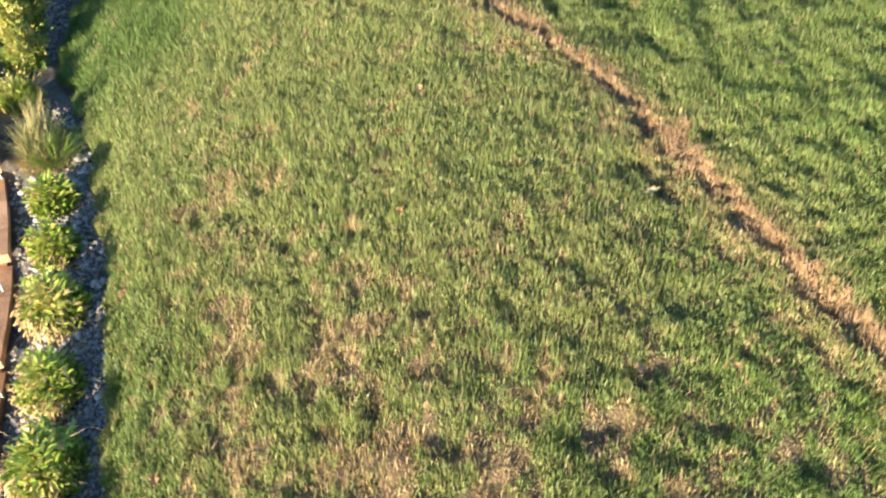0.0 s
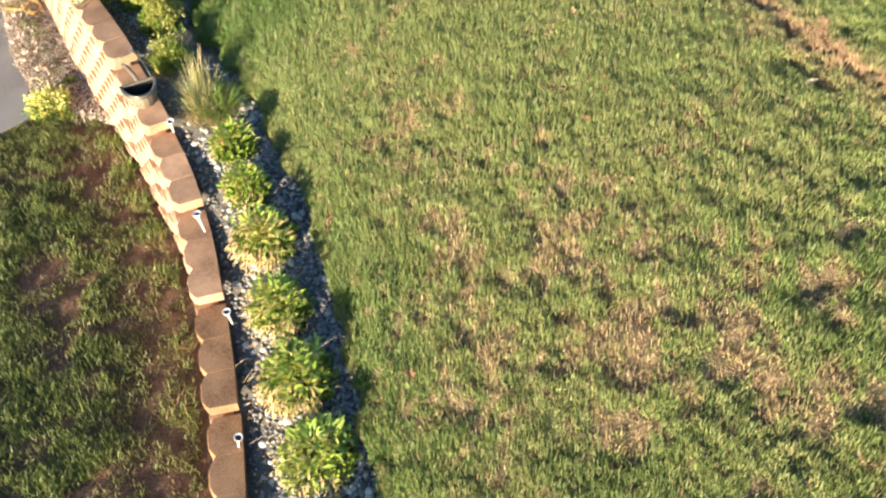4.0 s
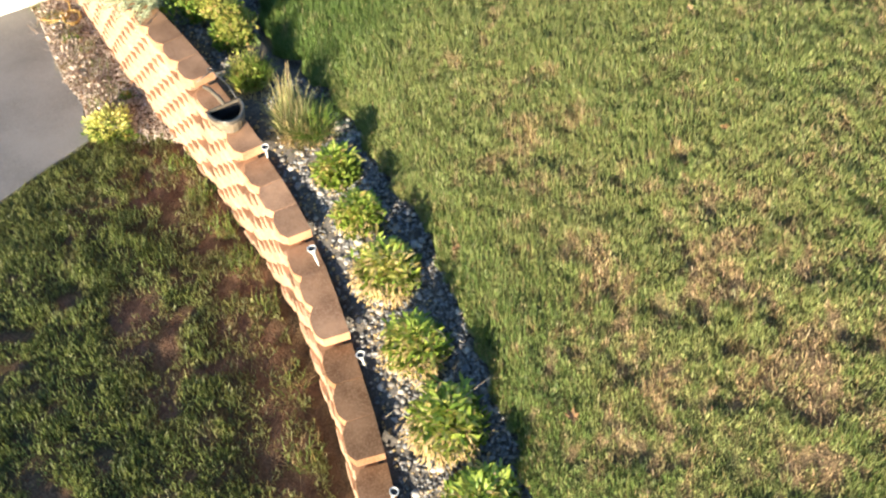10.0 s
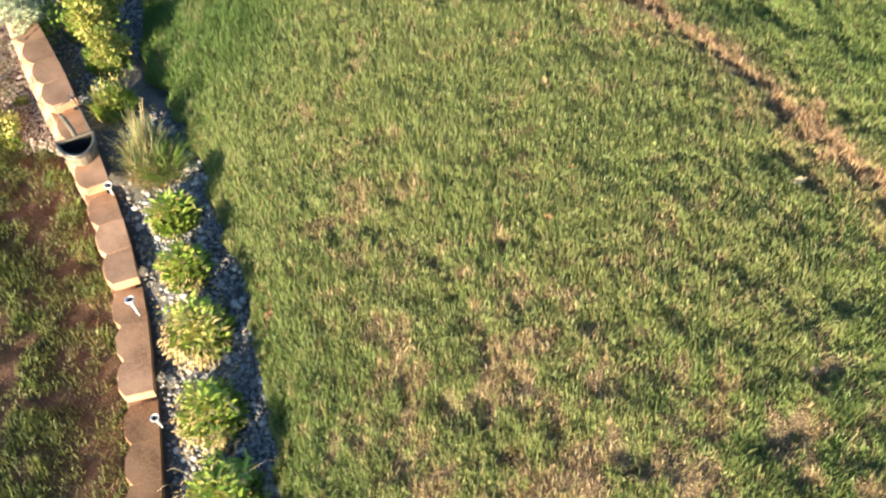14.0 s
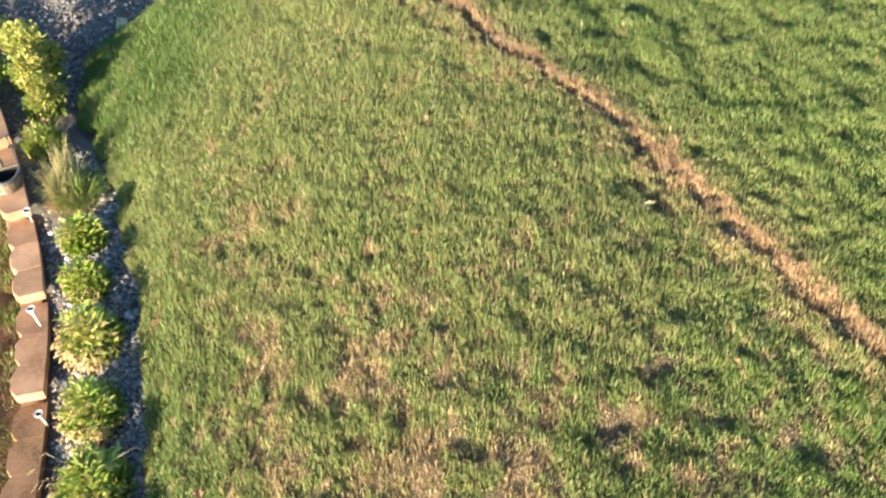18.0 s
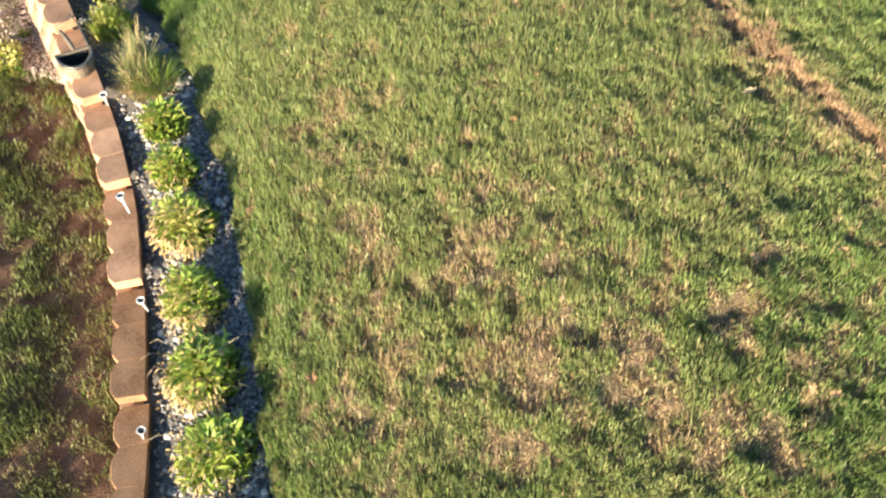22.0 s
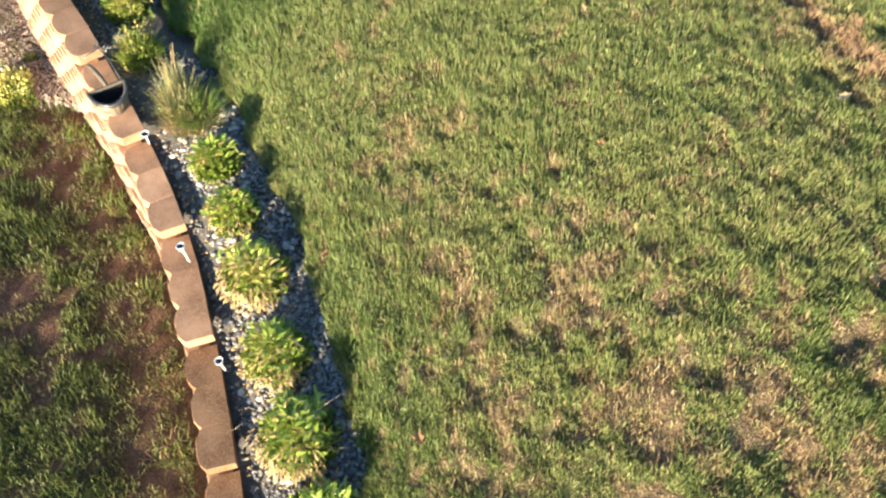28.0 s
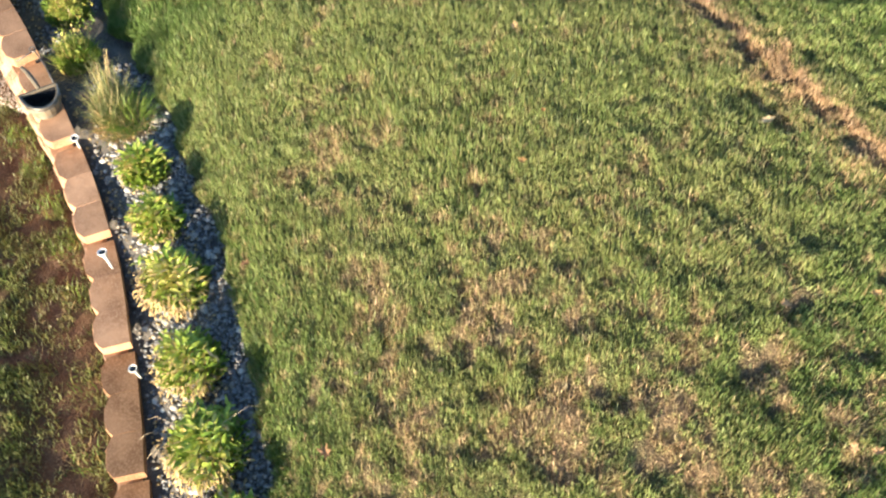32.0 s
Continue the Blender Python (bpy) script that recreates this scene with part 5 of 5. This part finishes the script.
# ---- the half-round tub on the wall ----
def wall_tub():
    """A half-round tub of staves with its flat back across the wall, and a metal frame behind it."""
    ob = new("half_barrel_tub")
    s = S_STEP + 3 * 3 * PITCH + 0.45
    x, y, h = wall_at(s)
    top = group_top(S_STEP + 3 * 3 * PITCH + 0.1)
    ob.matrix_basis = pose(x, y, top, 0, 0, math.degrees(h)) @ pose(-0.06, 0.112, 0) @ Matrix.Diagonal((1.35, 0.95, 0.9, 1))
    tagged(ob, "empty weathered half-barrel tub with metal frame standing on the wall", "planter")
    # local -x is towards the near end of the wall
    R, H = 0.14, 0.15
    n = 11
    for k in range(n):
        a0, a1 = math.pi / 2 + math.pi * k / n + 0.003, math.pi / 2 + math.pi * (k + 1) / n - 0.003
        bm = bmesh.new()
        ring = []
        for z, f in ((0, 0.84), (H * 0.5, 0.97), (H, 1.0)):
            ring.append([bm.verts.new((R * f * math.cos(a) * q, R * f * math.sin(a) * q, z)) for a, q in ((a0, 1), (a1, 1), (a1, 0.88), (a0, 0.88))])
        for lo, hi in zip(ring, ring[1:]):
            for i in range(4):
                bm.faces.new((lo[i], lo[(i + 1) % 4], hi[(i + 1) % 4], hi[i]))
        bm.faces.new(ring[0][::-1])
        bm.faces.new(ring[-1])
        part("stave", bm, STAVE, ob)
    bm = bmesh.new()
    box(bm, (0.016, 2 * R * 0.98, H), (0.008, 0, H / 2), 0, 0.003)
    part("back_board", bm, STAVE, ob, "flat grey back board")
    # added dark floor: the shade of the deep tub put into its colour
    bm = bmesh.new()
    rim_points = [bm.verts.new((0.86 * R * math.cos(a), 0.88 * R * math.sin(a), H * 0.25)) for a in np.linspace(math.pi / 2, 1.5 * math.pi, 18)]
    bm.faces.new(rim_points)
    part("shade_floor", bm, TUB_SHADE, ob, "near-black floor standing in for shade inside the tub")
    # added black skin over the inner staves, again for the shade inside
    bm = bmesh.new()
    for q in (0.872, 0.855):
        lo, hi = [[bm.verts.new((q * R * f * math.cos(a) - 0.006, q * R * f * math.sin(a), z)) for a in np.linspace(math.pi / 2, 1.5 * math.pi, 18)] for z, f in ((0.012, 0.86), (H - 0.004, 1.0))]
        for k in range(17):
            bm.faces.new((lo[k], lo[k + 1], hi[k + 1], hi[k]))
        bm.faces.new((lo[0], hi[0], hi[-1], lo[-1]))
    part("shade_skin", bm, LENS, ob, "added black inner skin standing in for shade in the tub")
    for z in (0.03, H - 0.02):
        f = 0.865 if z < 0.05 else 1.0
        tube([(R * (f + 0.015) * math.cos(a), R * (f + 0.015) * math.sin(a), z) for a in np.linspace(math.pi / 2, 1.5 * math.pi, 20)], 0.005, STEEL, "hoop", ob, "dark metal hoop", 6)
    tube([(R * 1.0 * math.cos(a), R * 1.0 * math.sin(a), H + 0.004) for a in np.linspace(math.pi / 2, 1.5 * math.pi, 24)], 0.008, STEEL, "rim", ob, "grey metal rim", 8)
    bm = bmesh.new()
    box(bm, (0.014, 2 * R + 0.02, 0.014), (0.008, 0, H + 0.005), 0, 0.004)
    part("top_rail", bm, GREYED, ob, "grey top rail")
    # frame behind: two side arms, a middle strap and the ring at the end
    tube([(0.01, -0.125, H), (0.15, -0.12, H + 0.035), (0.3, -0.095, H + 0.02)], 0.006, STEEL, "arm", ob, "bright metal arm", 7)
    tube([(0.012, -0.01, H + 0.01), (0.06, 0.0, H + 0.035), (0.14, 0.02, H + 0.045), (0.2, 0.04, H + 0.02)], [0.017, 0.019, 0.018, 0.015], GREYED, "strap", ob, "broad grey strap", 8)
    tube([(0.28, 0.06, H), (0.29, -0.02, H + 0.012), (0.3, -0.095, H + 0.02)], 0.005, STEEL, "crossbar", ob, "dark metal crossbar", 7)
    tube([(0.315 + 0.02 * math.cos(a), -0.085 + 0.02 * math.sin(a), H + 0.02) for a in np.linspace(0, 6.28, 16)], 0.005, STEEL, "ring", ob, "bright metal ring", 6)
    return ob


wall_tub()


# ---- board at the far end of the bed ----
def board_end(x, y):
    ob = new("wooden_board")
    ob.matrix_basis = pose(x, y, float(bed_z(x, y)) + 0.015, 0, 0, 100)
    tagged(ob, "short pale wooden board lying on the gravel", "board")
    bm = bmesh.new()
    box(bm, (0.42, 0.1, 0.04), (0.1, 0, 0.02), 0, 0.004)
    part("plank", bm, BOARD, ob)
    return ob


board_end(-2.96, 7.69)


# ---- fallen leaves on the lawn ----
def fallen_kind(seed, mat):
    r = random.Random(seed)
    verts, faces = [(0, 0, 0.006)], []
    n = 14
    for k in range(n):
        a = 2 * math.pi * k / n
        rad = (1.0 if k % 2 == 0 else 0.55) * (0.75 + 0.4 * abs(math.cos(a / 2))) * r.uniform(0.8, 1.15)
        verts.append((rad * math.cos(a), rad * 0.7 * math.sin(a), 0.22 * r.uniform(-0.3, 1) + 0.25 * (rad * math.sin(a)) ** 2))
    for k in range(n):
        faces.append((0, 1 + k, 1 + (k + 1) % n))
    verts += [(-1.0, -0.03, 0.1), (-1.0, 0.03, 0.1), (-1.5, 0.05, 0.25)]
    faces.append((len(verts) - 3, len(verts) - 2, len(verts) - 1))
    me = bpy.data.meshes.new("fallen_leaf")
    me.from_pydata(verts, [], faces)
    me.materials.append(mat)
    return me


fallen_kinds = [fallen_kind(k, FALLEN) for k in range(4)] + [fallen_kind(9, SPENT), fallen_kind(10, SPENT)]
FALLEN_AT = [(1.28, 4.31, 0.055, 0), (2.29, 5.46, 0.05, 5), (0.50, 5.68, 0.045, 1), (-0.27, 4.23, 0.04, 2), (-1.38, 3.11, 0.022, 3), (-0.90, 3.02, 0.025, 0),
             (-0.09, 4.55, 0.025, 1), (1.10, 3.32, 0.02, 2), (0.64, 3.47, 0.02, 3), (1.18, 2.27, 0.04, 4), (1.30, 2.24, 0.04, 5), (-1.31, 4.99, 0.025, 0),
             (-0.31, 5.77, 0.04, 1), (-0.16, 5.29, 0.04, 2), (1.04, 3.10, 0.045, 4)]
RUSSET_AT = [(-1.59, 2.72, 0.055, 5), (1.56, 3.10, 0.04, 1), (2.07, 2.09, 0.045, 4), (2.70, 2.46, 0.045, 2), (1.01, 1.97, 0.045, 4), (-1.51, 6.23, 0.05, 0),
             (0.94, 5.30, 0.02, 1), (2.63, 6.29, 0.03, 2), (-2.04, 4.01, 0.04, 5), (0.33, 2.25, 0.035, 4)]
lr = random.Random(6)
for x, y, s, k in FALLEN_AT + RUSSET_AT:
    ob = new("fallen_leaf", fallen_kinds[k])
    ob.matrix_basis = pose(x, y, float(turf_z(x, y)) + 0.05, lr.uniform(-25, 25), lr.uniform(-25, 25), lr.uniform(0, 360)) @ Matrix.Diagonal((s, s, s, 1))
    tagged(ob, "curled russet fallen leaf on the grass" if k > 3 else "curled pale tan fallen leaf on the grass", "leaf", "fallen leaves on the lawn")
